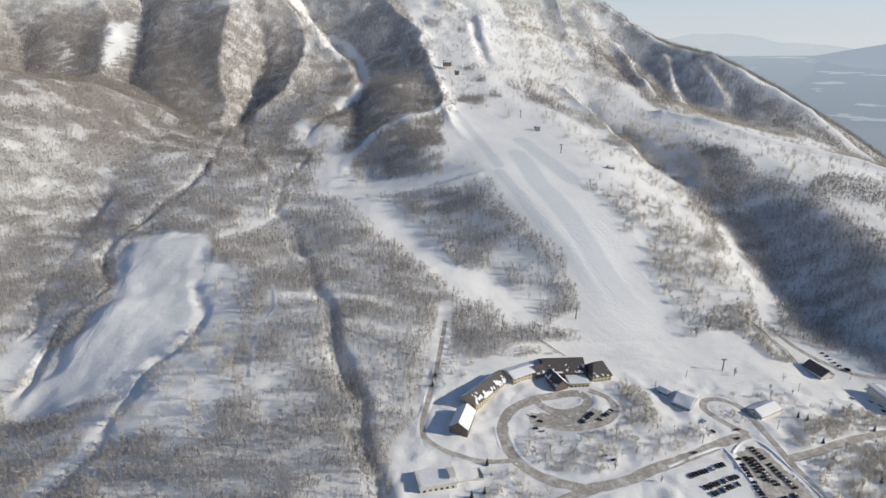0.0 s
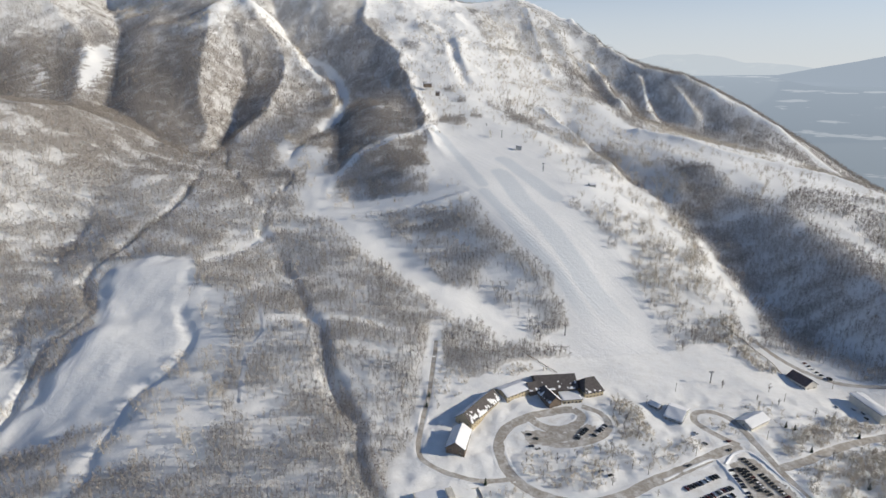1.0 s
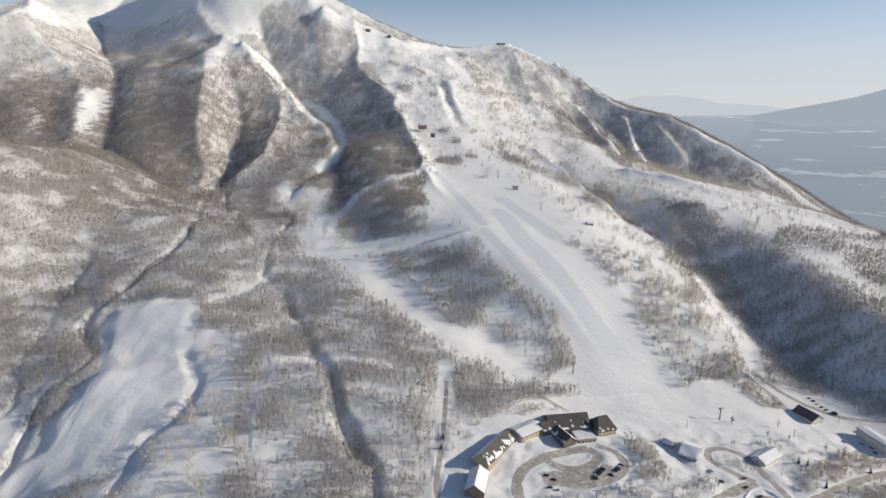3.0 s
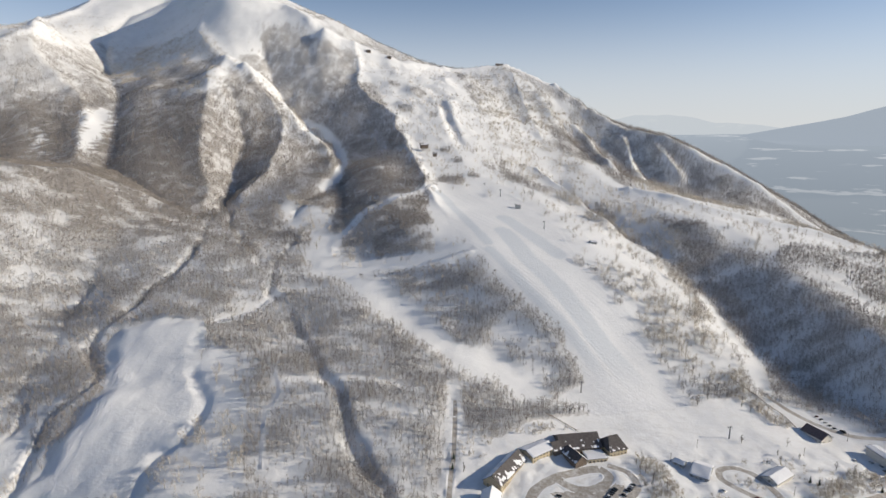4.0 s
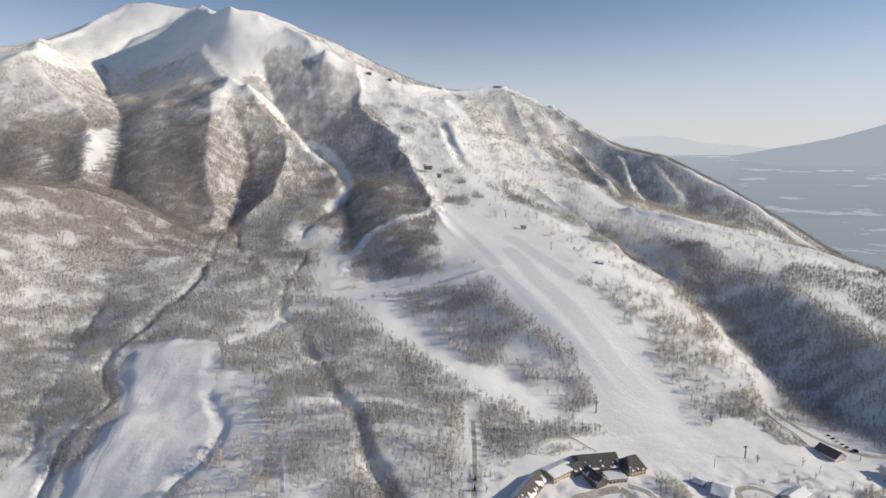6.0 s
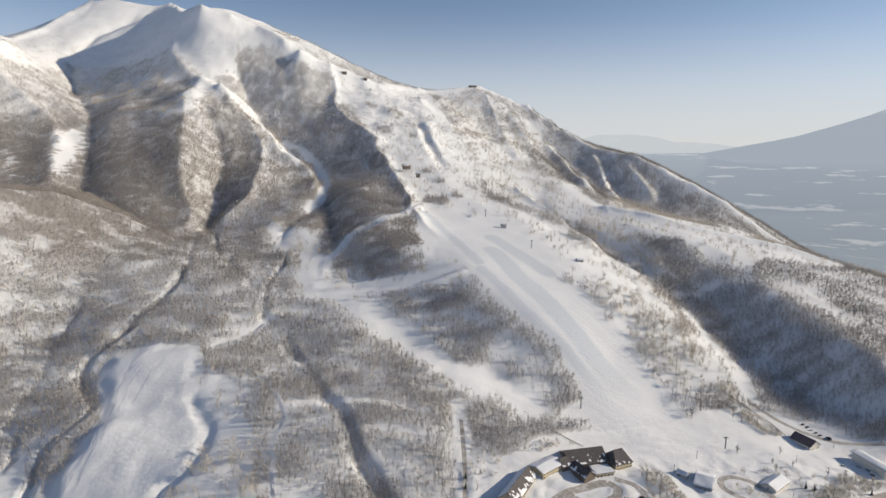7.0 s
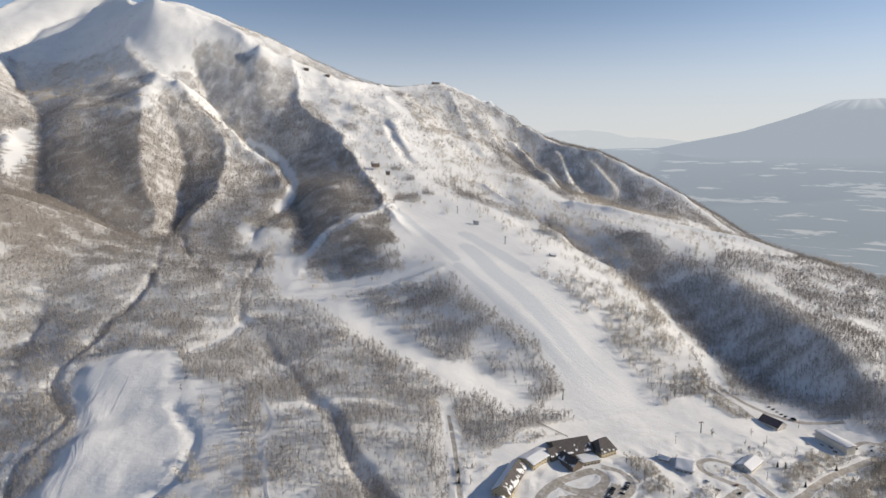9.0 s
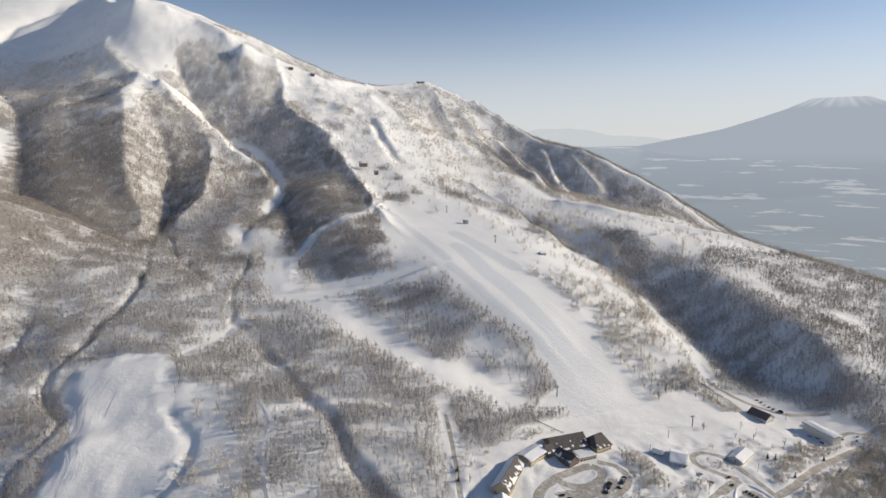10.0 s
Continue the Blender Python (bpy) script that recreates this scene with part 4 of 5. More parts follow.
def window(parent, x, y, z, w, h, side):
    """A framed window on a long wall (side -1 or 1) or a gable (side -2 or 2)."""
    bm = bmesh.new()
    for a0, a1, b0, b1 in ((-w / 2, w / 2, 0, 0.12), (-w / 2, w / 2, h - 0.12, h), (-w / 2, -w / 2 + 0.12, 0.12, h - 0.12), (w / 2 - 0.12, w / 2, 0.12, h - 0.12), (-0.05, 0.05, 0.12, h - 0.12)):
        slab(bm, [(a0, -0.14, b1), (a1, -0.14, b1), (a1, 0.06, b1), (a0, 0.06, b1)], b1 - b0)
    frame_ob = part("window", bm, FRAME, parent)
    frame_ob.matrix_basis = pose(x, y, z, 0, 0, {-1: 0, 1: 180, -2: -90, 2: 90}[side])
    part("pane", box(-w / 2 + 0.1, w / 2 - 0.1, -0.05, 0.04, 0.1, h - 0.1), PANE, frame_ob)


def gabled(name, label, x, y, turn, long, wide, floor, eave, ridge, wall, roof, gaps=(0.0, 0.0), rows=1, step=3.4, hip=0.0, group="", over=0.8, bias=0.0):
    """A house with a pitched roof. Heights are absolute; gaps: how much snow each slope has lost (the slope towards -y, then +y)."""
    ob = thing(name, label, "house", x, y, turn, floor, group)
    e, r, s, w, low = eave - floor, ridge - floor, long / 2, wide / 2, -4.0
    bm = bmesh.new()
    ends = []
    for sx, inset in ((-s, hip), (s, -hip)):
        ends.append([bm.verts.new(c) for c in ((sx, -w, low), (sx, -w, e), (sx + inset, 0, r - 0.1), (sx, w, e), (sx, w, low))])
    bm.faces.new(ends[0]), bm.faces.new(ends[1][::-1])
    for i in range(5):
        bm.faces.new((ends[0][i], ends[1][i], ends[1][(i + 1) % 5], ends[0][(i + 1) % 5]))
    bmesh.ops.recalc_face_normals(bm, faces=bm.faces)
    part("wall", bm, wall, ob)
    fall = (r - e) / w
    for k, side in enumerate((-1, 1)):
        out, drop = w + over, over * fall
        lo, hi = [(-s - over, side * out, e - drop + 0.3), (s + over, side * out, e - drop + 0.3)], [(s + over - hip, 0, r + 0.3), (-s - over + hip, 0, r + 0.3)]
        corners = [*lo, *hi]
        slope = part("roof", slab(bmesh.new(), corners if side < 0 else [corners[1], corners[0], corners[3], corners[2]], 0.35), roof, ob)
        part("snow_cover", snow_cover([(q[0], q[1], q[2] + 0.03) for q in corners], 0.55, gaps[k], int(abs(x) + 3 * k) % 17, bias), SNOW, slope, "white snow lying on the roof")
        if hip:
            sx = s if side > 0 else -s
            h = hip * side
            tri = [(sx + side * over, -out, e - drop + 0.3), (sx + side * over, out, e - drop + 0.3), (sx + side * over - h, 0, r + 0.3), (sx + side * over - h, 0, r + 0.3)]
            tri = tri if side > 0 else [tri[1], tri[0], tri[3], tri[2]]
            bm = bmesh.new()
            up = [bm.verts.new(c) for c in tri[:3]]
            dn = [bm.verts.new((c[0], c[1], c[2] - 0.3)) for c in tri[:3]]
            bm.faces.new(up), bm.faces.new(dn[::-1])
            for i in range(3):
                bm.faces.new((up[i], dn[i], dn[(i + 1) % 3], up[(i + 1) % 3]))
            part("hip_roof", bm, roof, ob)
    part("ridge_cap", box(-s - over + hip, s + over - hip, -0.25, 0.25, r + 0.2, r + 0.5, 0.08), roof, ob)
    for row in range(rows):
        z = 0.9 + row * e / max(rows, 1)
        if z + 1.5 > e:
            continue
        n = max(1, int(long / step))
        for i in range(n):
            u = -s + (i + 0.5) * long / n
            window(ob, u, -w, z, 1.5, 1.3, -1)
            window(ob, u, w, z, 1.5, 1.3, 1)
        for v in (-wide / 4, wide / 4):
            window(ob, -s, v, z, 1.4, 1.3, -2)
            window(ob, s, v, z, 1.4, 1.3, 2)
    part("door", box(-s - 0.08, -s + 0.05, -0.6, 0.6, 0, 2.1, 0.02), BROWN, ob, "plain dark entrance door")
    return ob


HOTEL = "resort hotel round the forecourt"
gabled("hotel_block", "hotel end block with brown boarded gable and snow-white roof", 9.5, 379, 75, 26, 14.5, -2, 4.5, 9.5, BROWN, ROOF, (0.0, 0.0), 2, group=HOTEL)
gabled("hotel_wing", "long beige hotel wing whose dark roof sheds its snow", 28.4, 420, 53, 46, 16, -1, 5.5, 12, BEIGE, ROOF, (0.61, 0.0), 3, group=HOTEL, bias=0.3)
gabled("hotel_link", "low beige hotel link building under deep roof snow", 61.5, 446, 32, 27, 17, 2, 8, 10.5, BEIGE, ROOF, (0.0, 0.0), 2, group=HOTEL)
gabled("hotel_hall", "main hotel hall with a tall dark brown roof", 101, 459, 5, 37, 25, 0, 6.5, 14, BROWN, ROOF, (0.70, 0.7), 2, group=HOTEL, bias=0.5)
gabled("hotel_gable", "beige-gabled front house of the hotel under roof snow", 93, 438, 112, 19, 12, -1, 4.5, 9.5, BROWN, ROOF, (0.0, 0.6), 1, group=HOTEL, bias=0.4)
gabled("hotel_tower", "narrow brown gabled house between link and main hall", 79, 450, 17, 9, 12, 0, 7, 12, BROWN, ROOF, (0.66, 0.6), 2, group=HOTEL, bias=0.3)
gabled("hotel_pavilion", "dark-roofed end pavilion of the hotel with snow along the eaves", 132, 453, 15, 18, 20, 0, 6, 14.5, BEIGE, ROOF, (0.70, 0.7), 2, hip=5.0, group=HOTEL, bias=0.7)
court = thing("entrance_hall", "flat-roofed entrance hall deep in snow between hotel houses", "house", 112, 441, 6, -1, HOTEL)
part("wall", box(-9, 9, -7, 7, -3, 4.2), BEIGE, court)
part("roof", box(-9.5, 9.5, -7.5, 7.5, 4.2, 4.6), ROOF, court)
part("snow_cover", snow_cover([(-9.4, -7.4, 4.66), (9.4, -7.4, 4.66), (9.4, 7.4, 4.66), (-9.4, 7.4, 4.66)], 0.7, 0.0, 5), SNOW, court)
for i in range(5):
    window(court, -7 + i * 3.5, -7, 0.8, 1.8, 2.0, -1)
gabled("ski_lodge", "white-roofed grey ski lodge beside the access road", 201.5, 423, -38, 15, 24, -7, -3.2, 0.8, GREY, ROOF, (0.0, 0.0), 2)
gabled("annex", "small grey annex behind the ski lodge", 187, 434, -48, 9, 7, -5, -2, 0, GREY, ROOF, (0.0, 0.0), 1)
gabled("guest_house", "low cream guest house with a broad snowy roof", 266, 417, 29, 26, 14, -9, -7.0, -3.6, CREAM, ROOF, (0.0, 0.0), 1)
gabled("machine_shed", "dark brown shed with a bare pitched roof", 359, 494, -74, 22, 15, -18.5, -13.5, -8.5, CREAM, BROWN_ROOF, (0.95, 0.95), 1)
gabled("long_barn", "long cream hall with snowy roof and a dark eave band", 393, 446, -86, 36, 11, -19.5, -11, -10.2, CREAM, BROWN, (0.0, 0.0), 0, over=1.3)
# flat-roofed house at the village edge
flat = thing("flat_house", "flat-roofed white house with snow-filled terraces", "house", -9.5, 321, 15, -8)
part("wall", box(-13, 13, -8.5, 8.5, -3, 5.6), CREAM, flat)
part("roof", box(-13.4, 13.4, -8.9, 8.9, 5.6, 5.9), ROOF, flat)
part("snow_cover", snow_cover([(-13.2, -8.7, 5.95), (13.2, -8.7, 5.95), (13.2, 8.7, 5.95), (-13.2, 8.7, 5.95)], 0.6, 0.0, 3), SNOW, flat)
for name, q in (("parapet", (-13.6, 13.6, -9.2, -8.8, 5.2, 6.6)), ("parapet", (-13.9, -13.2, -8.8, 8.8, 5.2, 6.8)), ("stair_tower", (8.3, 13, -5, 4, 5.9, 9)), ("terrace_wall", (13.5, 34, -5.0, -4.5, -3, 2.2)), ("terrace_wall", (33.5, 34, -4.5, 6, -3, 2.2)), ("terrace_wall", (13.5, 34, 6, 6.5, -3, 2.2)), ("terrace", (13.5, 33.5, -4.5, 6, -3, 1.2))):
    part(name, box(*q, 0.05), CREAM, flat)
for i in range(6):
    window(flat, -10 + i * 4, -8.5, 1.6, 1.8, 1.8, -1)
low = thing("garage", "low garage with a thick cap of snow", "garage", -8, 303, 15, -10)
part("wall", box(-10, 10, -5, 5, -3, 2.8), CREAM, low)
part("roof", box(-10.4, 10.4, -5.4, 5.4, 2.8, 3.1), ROOF, low)
part("snow_cover", snow_cover([(-10.3, -5.3, 3.15), (10.3, -5.3, 3.15), (10.3, 5.3, 3.15), (-10.3, 5.3, 3.15)], 0.6, 0.0, 8), SNOW, low)

# ---- roads, forecourts and car parks of packed snow ----


def curved(line, step=3.0):
    """A smooth curve through the corners of a line."""
    p = np.array([line[0]] + list(line) + [line[-1]], float)
    out = []
    for i in range(1, len(p) - 2):
        n = max(2, int(np.hypot(*(p[i + 1] - p[i])) / step))
        for t in np.arange(n) / n:
            out.append(0.5 * (2 * p[i] + (p[i + 1] - p[i - 1]) * t + (2 * p[i - 1] - 5 * p[i] + 4 * p[i + 1] - p[i + 2]) * t * t + (3 * p[i] - p[i - 1] - 3 * p[i + 1] + p[i + 2]) * t ** 3))
    return np.array(out + [p[-2]])


def ribbon(line, wide, lift, profile=None, material=None, name="road"):
    """A strip laid on the ground along a curve; profile: heights across it."""
    c = curved(line)
    d = np.gradient(c, axis=0)
    d /= np.linalg.norm(d, axis=1)[:, None]
    n = np.stack([d[:, 1], -d[:, 0]], 1)
    across = np.linspace(-0.5, 0.5, len(profile) if profile else 5)
    uneven = np.stack([0.7 + 0.6 * cloud(c[:, 0] + 70 * k, c[:, 1] + 300 * lift, 7, 4) for k in (0, 1)], 1)
    uneven = np.where(across[None] < 0, uneven[:, :1], uneven[:, 1:])
    p = c[:, None] + n[:, None] * (across * wide)[None, :, None] * uneven[..., None]
    z = ground_at(p[..., 0].ravel(), p[..., 1].ravel()).reshape(p.shape[:2])
    z = z + lift + (np.array(profile)[None] * (2.4 * cloud(p[..., 0], p[..., 1], 11, 1) - 0.3) if profile else 0)
    return mesh_of(name, np.concatenate([p, z[..., None]], -1).reshape(-1, 3), grid_faces(len(across), len(c))[:, ::-1], material)


for key, (line, wide) in ROADS.items():
    tagged(new("road", ribbon(line, wide, 0.14, None, ROAD)), "ploughed road of packed grey-brown snow", "road", kind="structure")
    for side in (-1, 1):
        c = curved(line, 8)
        d = np.gradient(c, axis=0)
        d /= np.linalg.norm(d, axis=1)[:, None]
        away = wide / 2 + 0.5 + 1.2 * cloud(c[:, 0], c[:, 1], 16, 2)
        edge = [tuple(q) for q in c + np.stack([d[:, 1], -d[:, 0]], 1) * side * away[:, None]]
        tagged(new("snow_bank", ribbon(edge, 5.2, -0.16, [-0.2, 0.02, 0.2, 0.3, 0.2, 0.02, -0.2], GROUND, "snow_bank")), "ploughed bank of white snow along the road", "snow bank", kind="structure")


def yard(ring, lift=0.12):
    """A flat area of packed snow inside a ring."""
    r = np.array(ring, float)
    gx_, gy_ = np.meshgrid(np.arange(r[:, 0].min(), r[:, 0].max(), 1.2), np.arange(r[:, 1].min(), r[:, 1].max(), 1.2))
    ok = inside(gx_ + 5 * (cloud(gx_, gy_, 9, 1) - 0.5), gy_ + 5 * (cloud(gx_, gy_, 9, 2) - 0.5), ring)
    faces = grid_faces(gx_.shape[1], gx_.shape[0])
    faces = faces[ok.ravel()[faces].all(1)]
    used = np.unique(faces)
    back = np.zeros(gx_.size, int)
    back[used] = np.arange(len(used))
    x, y = gx_.ravel()[used], gy_.ravel()[used]
    return mesh_of("car_park", np.stack([x, y, ground_at(x, y) + lift], 1), back[faces], ROAD)


for ring in YARDS[1:]:
    tagged(new("car_park", yard(ring)), "car park of packed grey snow", "car park", kind="structure")
for line in ([(160, 345), (207, 369), (212, 362), (219, 322), (221, 300)], [(216, 364), (231, 378), (246, 376), (262, 328), (266, 300)]):
    tagged(new("snow_bank", ribbon(line, 3.4, -0.1, [-0.1, 0.5, 0.9, 0.5, -0.1], SNOW, "snow_bank")), "high ploughed snow bank round the car park", "snow bank", kind="structure")


def snow_fence(line):
    """Posts and two rails behind the hotel."""
    x0, y0 = line[0]
    z0 = float(ground_at(x0, y0)[0])
    ob = thing("snow_fence", "weathered brown wooden fence half buried in snow", "fence", x0, y0)
    c = curved(line, 3.0)
    z = ground_at(c[:, 0], c[:, 1]) - z0
    p = np.c_[c - (x0, y0), z]
    post = box(-0.14, 0.14, -0.14, 0.14, -0.5, 2.0, 0.03)
    me = bpy.data.meshes.new("post")
    post.to_mesh(me)
    post.free()
    for q in p:
        part("post", me, BROWN, ob).matrix_basis = pose(*q)
    for a, b in zip(p[:-1], p[1:]):
        for up in (0.9, 1.6):
            d = (b - a)[:2] / np.linalg.norm((b - a)[:2])
            n = np.array([d[1], -d[0]]) * 0.06
            part("rail", slab(bmesh.new(), [(a[0] - n[0], a[1] - n[1], a[2] + up), (a[0] + n[0], a[1] + n[1], a[2] + up), (b[0] + n[0], b[1] + n[1], b[2] + up), (b[0] - n[0], b[1] - n[1], b[2] + up)], 0.3), BROWN, ob)


snow_fence([(83, 500), (93.4, 492), (103, 483), (108, 479)])
snow_fence([(316, 582), (329, 560), (338, 541), (344, 525), (345, 505)])

# ---- vehicles ----
PAINTS = [plain("car_paint", c, 0.35, 0.2, 0.05, 0.3, 0) for c in ((0.02, 0.02, 0.022), (0.05, 0.055, 0.06), (0.55, 0.55, 0.56), (0.03, 0.045, 0.10), (0.16, 0.16, 0.17), (0.12, 0.02, 0.02))]


def loft(sections):
    """A hull through cross-sections (x, half width, low, high)."""
    bm = bmesh.new()
    rows = [[bm.verts.new(c) for c in ((x, -w, a), (x, w, a), (x, w * 0.94, b), (x, -w * 0.94, b))] for x, w, a, b in sections]
    for p, q in zip(rows[:-1], rows[1:]):
        for i in range(4):
            bm.faces.new((p[i], q[i], q[(i + 1) % 4], p[(i + 1) % 4]))
    bm.faces.new(rows[0][::-1]), bm.faces.new(rows[-1])
    bmesh.ops.recalc_face_normals(bm, faces=bm.faces)
    return bm


def wheel_mesh(radius, wide):
    bm = bmesh.new()
    bmesh.ops.create_cone(bm, cap_ends=True, segments=12, radius1=radius, radius2=radius, depth=wide)
    bmesh.ops.rotate(bm, verts=bm.verts, matrix=Matrix.Rotation(math.pi / 2, 3, "X"))
    return bm


def vehicle(paint, label, name="car", long=4.5, tall=1.5, snowy=False):
    ob = tagged(new(name), label, name)
    s, t = long / 2, tall
    part("body", loft([(-s, 0.78, 0.45, t * 0.55), (-s + 0.3, 0.86, 0.3, t * 0.62), (s * 0.45, 0.87, 0.25, t * 0.62), (s - 0.35, 0.84, 0.28, t * 0.55), (s, 0.74, 0.42, t * 0.45)]), paint, ob)
    part("cabin_glass", loft([(-s * 0.92, 0.74, t * 0.6, t * 0.64), (-s * 0.72, 0.72, t * 0.6, t * 0.95), (s * 0.1, 0.72, t * 0.6, t * 0.96), (s * 0.45, 0.76, t * 0.6, t * 0.64)]), PANE, ob)
    part("roof", loft([(-s * 0.74, 0.66, t * 0.94, t), (-s * 0.2, 0.68, t * 0.95, t * 1.02), (s * 0.1, 0.66, t * 0.94, t)]), SNOW if snowy else paint, ob)
    for x in (-s * 0.6, s * 0.6):
        for y in (-0.76, 0.76):
            w = part("wheel", wheel_mesh(0.32, 0.22), RUBBER, ob)
            w.matrix_basis = pose(x, y, 0.32)
    ob.location.z = -500
    return ob


CARS = [vehicle(PAINTS[i], lab, snowy=sn) for i, (lab, sn) in enumerate((("black estate car parked on packed snow", False), ("dark grey car parked on packed snow", False), ("silver car parked on packed snow", True),
                                                                    ("dark blue car parked on packed snow", False), ("grey car with a snowy roof in the car park", True), ("dark red car parked on packed snow", False)))]
VAN = vehicle(PAINTS[0], "dark minibus parked on packed snow", "minibus", 6.2, 2.5)
luck = random.Random(5)
used_cars = set()


def park(kind, x, y, turn, group=""):
    """The first of a kind moves to its place, later ones are copies."""
    z = float(ground_at(x, y)[0]) + 0.13
    m = pose(x, y, z, 0, 0, turn)
    if kind.name in used_cars:
        ob = copy_thing(kind, m)
    else:
        ob = kind
        used_cars.add(kind.name)
        ob.matrix_basis = m
    return tagged(ob, group=group)


def car_row(a, b, turn, group, full=0.93, step=2.7):
    n = int(math.dist(a, b) / step)
    for i in range(n + 1):
        if luck.random() < full:
            u = i / n
            park(luck.choice(CARS[:2] * 3 + CARS), a[0] + (b[0] - a[0]) * u + luck.uniform(-0.2, 0.2), a[1] + (b[1] - a[1]) * u + luck.uniform(-0.3, 0.3), turn + luck.uniform(-3, 3) + luck.choice((0, 180)), group)


car_row((174, 337), (203, 351), 116, "cars in the lower car park")
car_row((181, 327), (208, 340), 116, "cars in the lower car park")
car_row((184, 321.5), (206, 333), 116, "cars in the lower car park")
car_row((185, 309), (212, 318), 116, "cars in the lower car park")
car_row((217, 360), (219, 318), 5, "cars in the upper car park")
car_row((224, 360), (230, 333), 12, "cars in the upper car park")
car_row((228.5, 360), (235, 335), 12, "cars in the upper car park")
car_row((234, 371), (247, 333), 20, "cars in the upper car park")
car_row((224, 318), (244, 326), 110, "cars in the upper car park")
car_row((106, 388.5), (116, 399), 140, "cars on the hotel forecourt", 1.0, 2.9)
car_row((118, 389), (133, 404), 135, "cars on the hotel forecourt", 0.8, 3.2)
car_row((382, 526), (387, 506), 10, "cars beside the machine shed", 1.0, 5.0)
for x, y, turn, k in ((67.6, 393, 150, 0), (72, 388, 160, 1), (67, 379, 175, 3), (72, 377, 10, 4), (115, 352, 20, 1), (121, 348, 30, 0), (208, 399, 120, 2), (211, 388, 115, 1), (232, 391, 20, 5), (228, 381, 30, 0),
                      (186, 361, 27, 1), (380, 449, 100, 2), (383, 441, 95, 4), (381, 434, 100, 1), (366, 452, 80, 2), (410, 436, 20, 0), (422, 430, 30, 1), (430, 436, 20, 4)):
    park(CARS[k], x, y, turn)
park(VAN, 391, 499, 100)
park(VAN, 396, 470, 60)

# ---- lift towers, poles and huts ----


def tube(points, radii, sides=8):
    """A tapered round bar along points."""
    p, rings = [Vector(q) for q in points], []
    bm = bmesh.new()
    for i, q in enumerate(p):
        d = (p[min(i + 1, len(p) - 1)] - p[max(i - 1, 0)]).normalized()
        a = d.orthogonal().normalized()
        b = d.cross(a)
        rings.append([bm.verts.new(q + (a * math.cos(2 * math.pi * k / sides) + b * math.sin(2 * math.pi * k / sides)) * radii[i]) for k in range(sides)])
    for r, s in zip(rings[:-1], rings[1:]):
        for k in range(sides):
            bm.faces.new((r[k], r[(k + 1) % sides], s[(k + 1) % sides], s[k]))
    bm.faces.new(rings[0][::-1]), bm.faces.new(rings[-1])
    return bm


def lift_tower(tall=12.5):
    ob = tagged(new("lift_tower"), "grey steel chairlift tower with a crossarm on the snow", "lift tower", "chairlift towers")
    part("mast", tube([(0, 0, -1), (0, 0, tall)], [0.42, 0.28]), STEEL, ob)
    part("crossarm", box(-1.9, 1.9, -0.22, 0.22, tall - 0.3, tall + 0.3, 0.05), STEEL, ob)
    for x in (-1.8, 1.8):
        part("sheave_train", box(x - 0.2, x + 0.2, -1.6, 1.6, tall - 0.75, tall - 0.3, 0.08), STEEL, ob)
    part("ladder", box(0.5, 0.9, -0.1, 0.1, 0, tall - 0.5), STEEL, ob)
    return ob


def set_down(kind, places, turn=0.0):
    for i, (x, y) in enumerate(places):
        m = pose(x, y, float(ground_at(x, y)[0]), 0, 0, turn)
        if i:
            copy_thing(kind, m)
        else:
            kind.matrix_basis = m


set_down(lift_tower(), [(258, 479), (130, 544), (112, 1000), (160, 860)], 8)


def power_pole():
    ob = tagged(new("power_pole"), "slim dark power pole standing in the snow", "power pole", "power poles of the village")
    part("pole", tube([(0, 0, -1), (0, 0, 9)], [0.2, 0.13], 6), BROWN, ob)
    part("crossarm", box(-0.9, 0.9, -0.07, 0.07, 8.2, 8.4), STEEL, ob)
    return ob


set_down(power_pole(), [(216, 460), (180, 437), (384, 484), (316, 453), (265, 393), (-7, 420), (330, 530), (300, 560), (150, 350), (196, 372), (310, 400), (70, 345)], 30)
gabled("lift_hut", "dark upper lift station hut on the piste", -18, 1222, 10, 16, 9, 255, 259, 262, BROWN, ROOF, (0.5, 0.5), 1)
gabled("ski_hut", "small dark hut beside the upper piste", 2, 1160, 0, 8, 6, 240, 243, 245, BROWN, ROOF, (0.5, 0.5), 1)
gabled("lift_station", "dark chairlift station on the shoulder of the piste", 136, 955, -8, 9, 5, 160, 162.4, 163.8, GREY, ROOF, (0.4, 0.4), 1)
gabled("lift_cabin", "small lift cabin among scattered trees", 226, 819, 0, 9, 6, 120, 123, 125, GREY, ROOF, (0.0, 0.4), 1)
for name, label, x, y, turn, long in (("summit_station", "dark summit lift station on the far shoulder", -172, 1826, 5, 14), ("ridge_station", "low dark lift building on the rounded ridge top", 262, 2012, 8, 26), ("ridge_hut", "small dark hut on the snowy ridge", -109, 1830, -6, 12)):
    up = float(ground_at(x, y)[0])
    gabled(name, label, x, y, turn, long, 8, up - 0.5, up + 3, up + 5, BROWN, ROOF, (0.6, 0.6), 1)

# ---- ski tracks across the open snowfield ----
luck = random.Random(3)
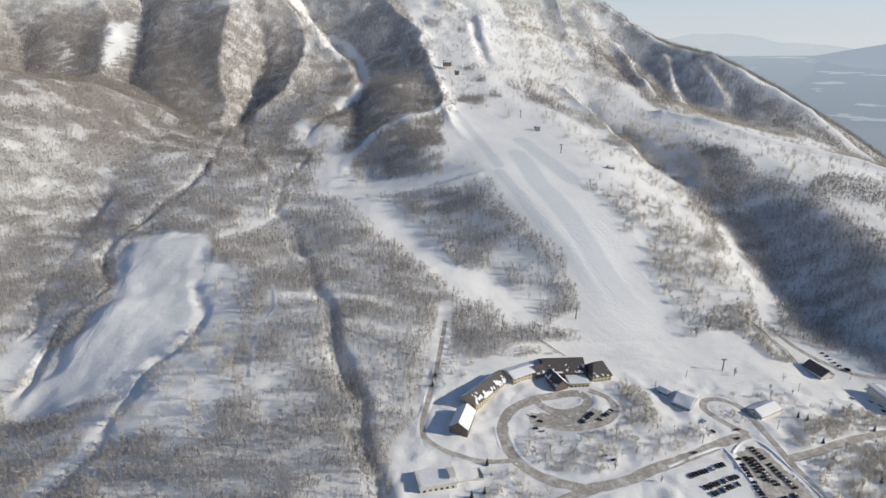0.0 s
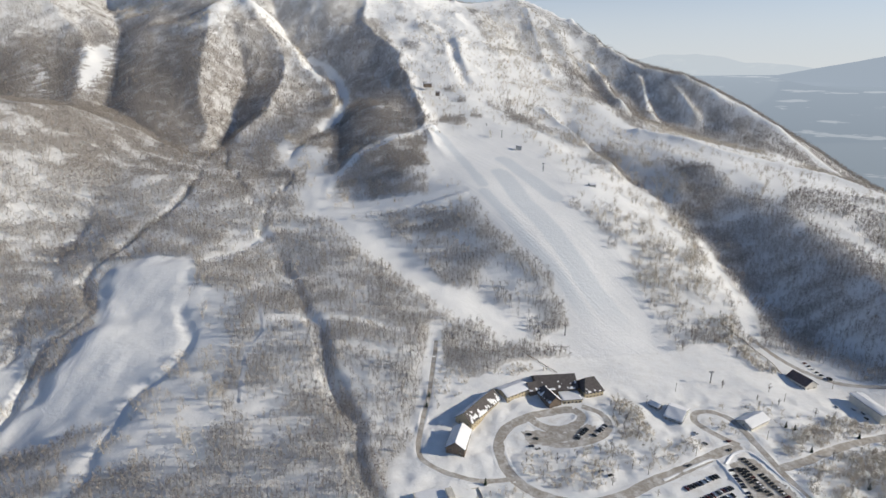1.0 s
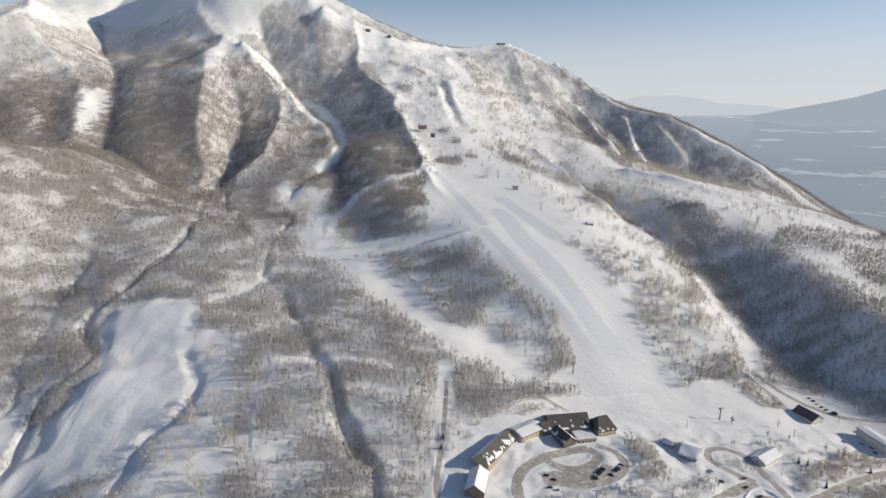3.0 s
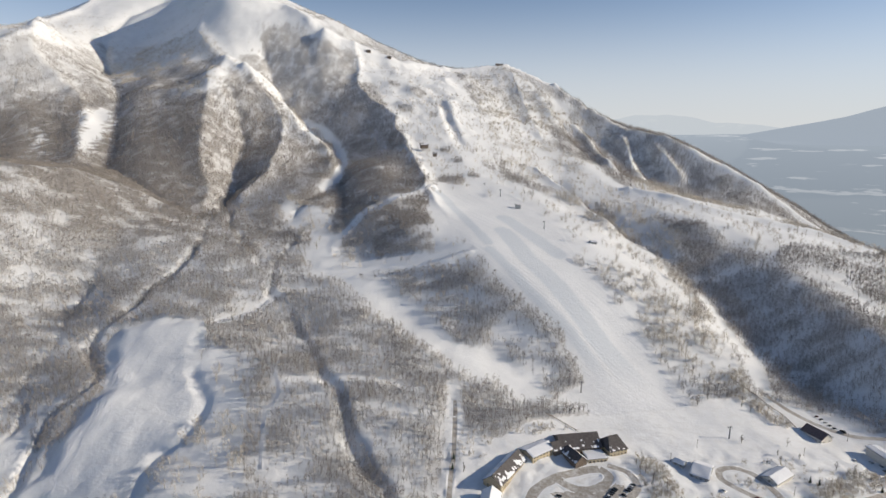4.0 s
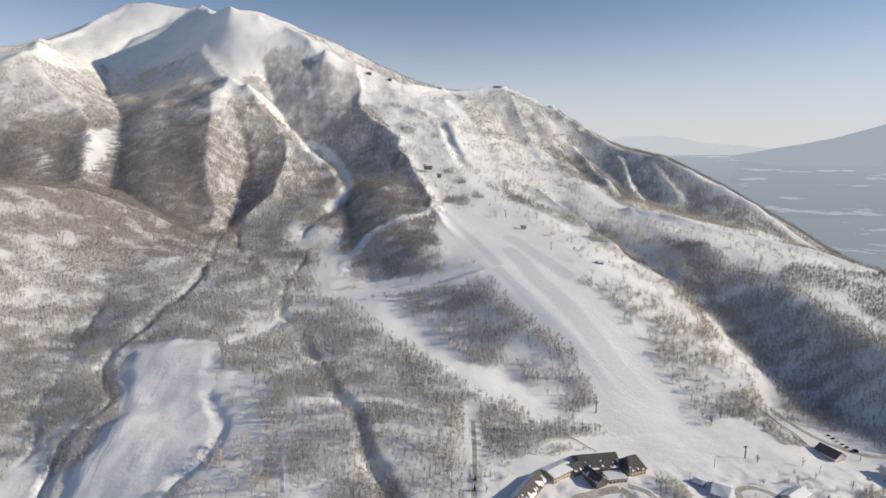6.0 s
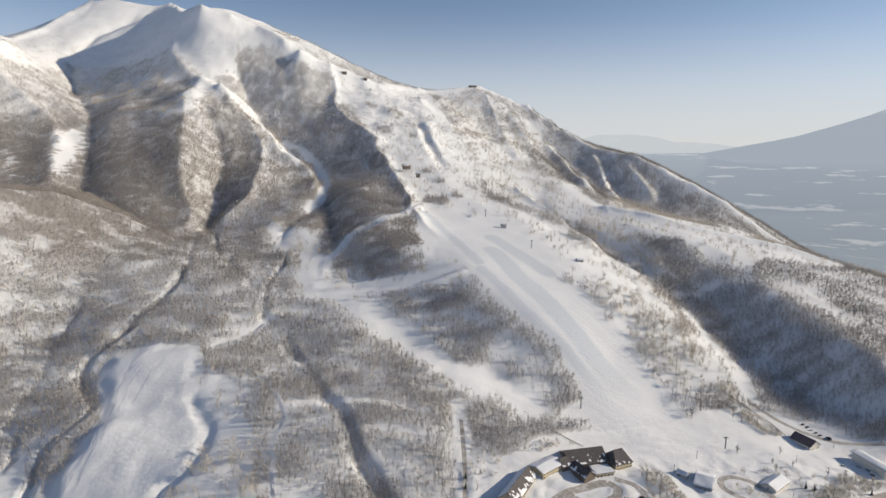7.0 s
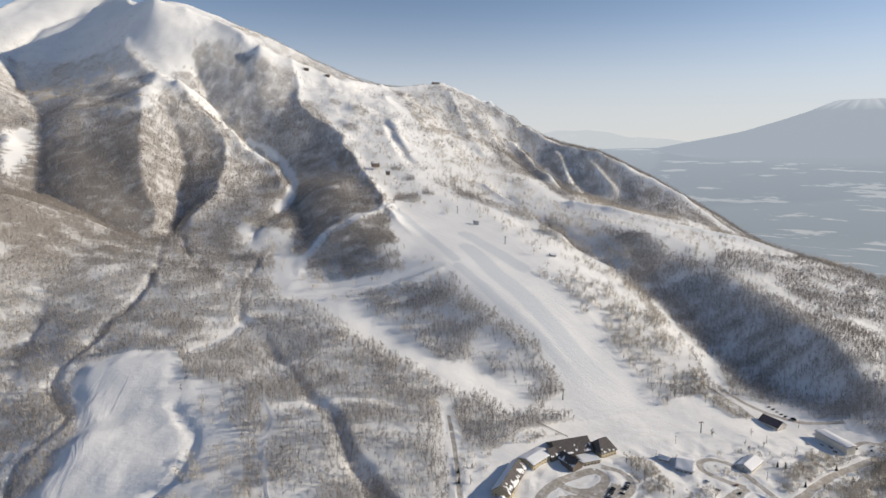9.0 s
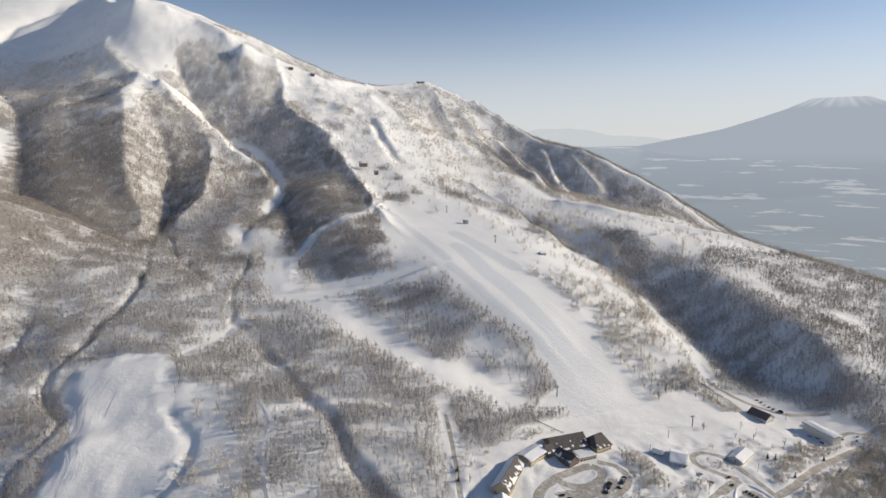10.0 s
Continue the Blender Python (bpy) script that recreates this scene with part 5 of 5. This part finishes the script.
for i in range(18):
    sway, swing, at = luck.uniform(-20, 22), luck.uniform(1.5, 5.0), luck.uniform(0, 6.28)
    line = []
    for k, (x, y) in enumerate([(-339, 641), (-348, 604), (-350, 552), (-346, 504), (-350, 473), (-346, 438)]):
        for half in (0, 1):
            u = k + half * 0.5
            line.append((x - half * 4 + sway * (1 - 0.08 * u) + swing * math.sin(at + 2.1 * u) + luck.uniform(-1, 1), y - half * 22))
    line = line[luck.randint(0, 3):len(line) - luck.randint(0, 4)]
    tagged(new("ski_track", ribbon(line, 1.3, 0.0, [-0.12, 0.16, -0.10, 0.14, -0.12], SNOW, "ski_track")), "ski track pressed into the open snowfield", "ski track", kind="structure")
for line in ([(-226, 718), (-238, 690), (-257, 662), (-279, 647)], [(-192, 552), (-180, 517), (-185, 479), (-175, 423)]):
    for side in (-0.8, 0.8):
        tagged(new("ski_track", ribbon([(a + side, b) for a, b in line], 1.4, 0.0, [-0.15, 0.35, -0.15, 0.3, -0.15], SNOW, "ski_track")), "snow-scooter trail through the woods", "ski track", kind="structure")

# ---- single trees of the village and the piste edges ----


def limb_mesh(rng, tall, limbs):
    """Branches and twigs of a bare tree."""
    bm = bmesh.new()

    def bar(p, q, r):
        p, q = Vector(p), Vector(q)
        d = (q - p).normalized()
        a = d.orthogonal().normalized()
        b = d.cross(a)
        base = [bm.verts.new(p + (a * math.cos(k * 2.094) + b * math.sin(k * 2.094)) * r) for k in range(3)]
        tip = bm.verts.new(q)
        for k in range(3):
            bm.faces.new((base[k], base[(k + 1) % 3], tip))

    for _ in range(limbs):
        s = rng.uniform(0.2, 0.9)
        a, reach = rng.uniform(0, 6.28), (1.1 - s) * tall * rng.uniform(0.3, 0.5)
        p = Vector((0, 0, s * tall))
        q = p + Vector((math.cos(a) * reach, math.sin(a) * reach, reach * rng.uniform(0.5, 1.2)))
        bar(p, q, 0.10)
        for _ in range(5):
            m = p.lerp(q, rng.uniform(0.3, 0.95))
            bar(m, m + Vector((rng.uniform(-1, 1), rng.uniform(-1, 1), rng.uniform(0.1, 1.3))) * tall * 0.11, 0.07)
    return bm


def bare_tree(rng, tall):
    ob = tagged(new("bare_tree"), "leafless brown tree standing alone in the snow", "tree", "lone bare trees")
    part("trunk", tube([(0, 0, -0.6), (0.1, 0, tall * 0.5), (0, 0.1, tall)], [0.24, 0.15, 0.04], 6), TRUNK, ob)
    part("crown", limb_mesh(rng, tall, 20), BARK, ob)
    return ob


def fir(rng, tall):
    ob = tagged(new("fir_tree"), "dark green fir tree dusted with snow", "tree", "dark firs of the village")
    part("trunk", tube([(0, 0, -0.5), (0, 0, tall)], [0.2, 0.04], 6), TRUNK, ob)
    pts, tri = [], []
    for i in range(170):
        s = rng.uniform(0.08, 1.0)
        a, reach = rng.uniform(0, 6.28), (1.04 - s) * tall * 0.26 * rng.uniform(0.7, 1.15)
        c, w = np.array([math.cos(a), math.sin(a), 0]), np.array([-math.sin(a), math.cos(a), 0])
        p, q = np.array([0, 0, s * tall]), np.array([0, 0, s * tall - reach * 0.45]) + c * reach
        k = len(pts)
        pts += [p, q - c * reach * 0.4 - w * reach * 0.28, q, q - c * reach * 0.4 + w * reach * 0.28]
        tri += [(k, k + 1, k + 2), (k, k + 2, k + 3)]
    part("crown", mesh_of("crown", pts, tri, NEEDLE, flat=True), NEEDLE, ob)
    return ob


luck = random.Random(11)
KINDS = [bare_tree(luck, t) for t in (7.5, 6.0, 9.0, 5.0)]
spots = [(283, 438), (268, 475), (310, 468), (147, 424), (153, 411), (157, 393), (130, 376), (146, 431), (150, 420), (149, 404), (160, 400), (165, 385), (120, 372), (100, 366), (84, 362), (60, 360),
         (75, 354), (92, 352), (36, 430), (0, 440), (-12, 460), (305, 444), (330, 430), (300, 395), (310, 376), (330, 372), (345, 380), (360, 385), (320, 350), (300, 340), (280, 350), (290, 330), (335, 352),
         (370, 398), (120, 340), (140, 356), (160, 366), (150, 330), (272, 548), (296, 552), (310, 545), (318, 530), (268, 570), (276, 590), (160, 1020), (90, 1050)] + [(271, 546), (304, 536), (310, 529), (303, 555), (321, 518), (278, 579), (293, 565), (289, 451), (266, 471), (-6, 422), (284, 602), (322, 595)]
seen = set()
for n, (x, y) in enumerate(spots):
    kind = KINDS[n % 4]
    if min(float(off_line(np.array([x]), np.array([y]), line)[0]) for line, _ in ROADS.values()) < 6 or inside(np.array([x]), np.array([y]), [(218, 364), (232, 375), (244, 372), (258, 328), (262, 300), (222, 300)])[0]:
        continue
    m = pose(x, y, float(ground_at(x, y)[0]), 0, 0, luck.uniform(0, 360))
    if kind.name in seen:
        copy_thing(kind, m)
    else:
        seen.add(kind.name)
        kind.matrix_basis = m
set_down(fir(luck, 7.0), [(291, 410), (27, 339), (24, 313), (15, 309), (297, 407), (295, 381), (-14, 436), (-16, 424), (318, 346), (352, 404)])
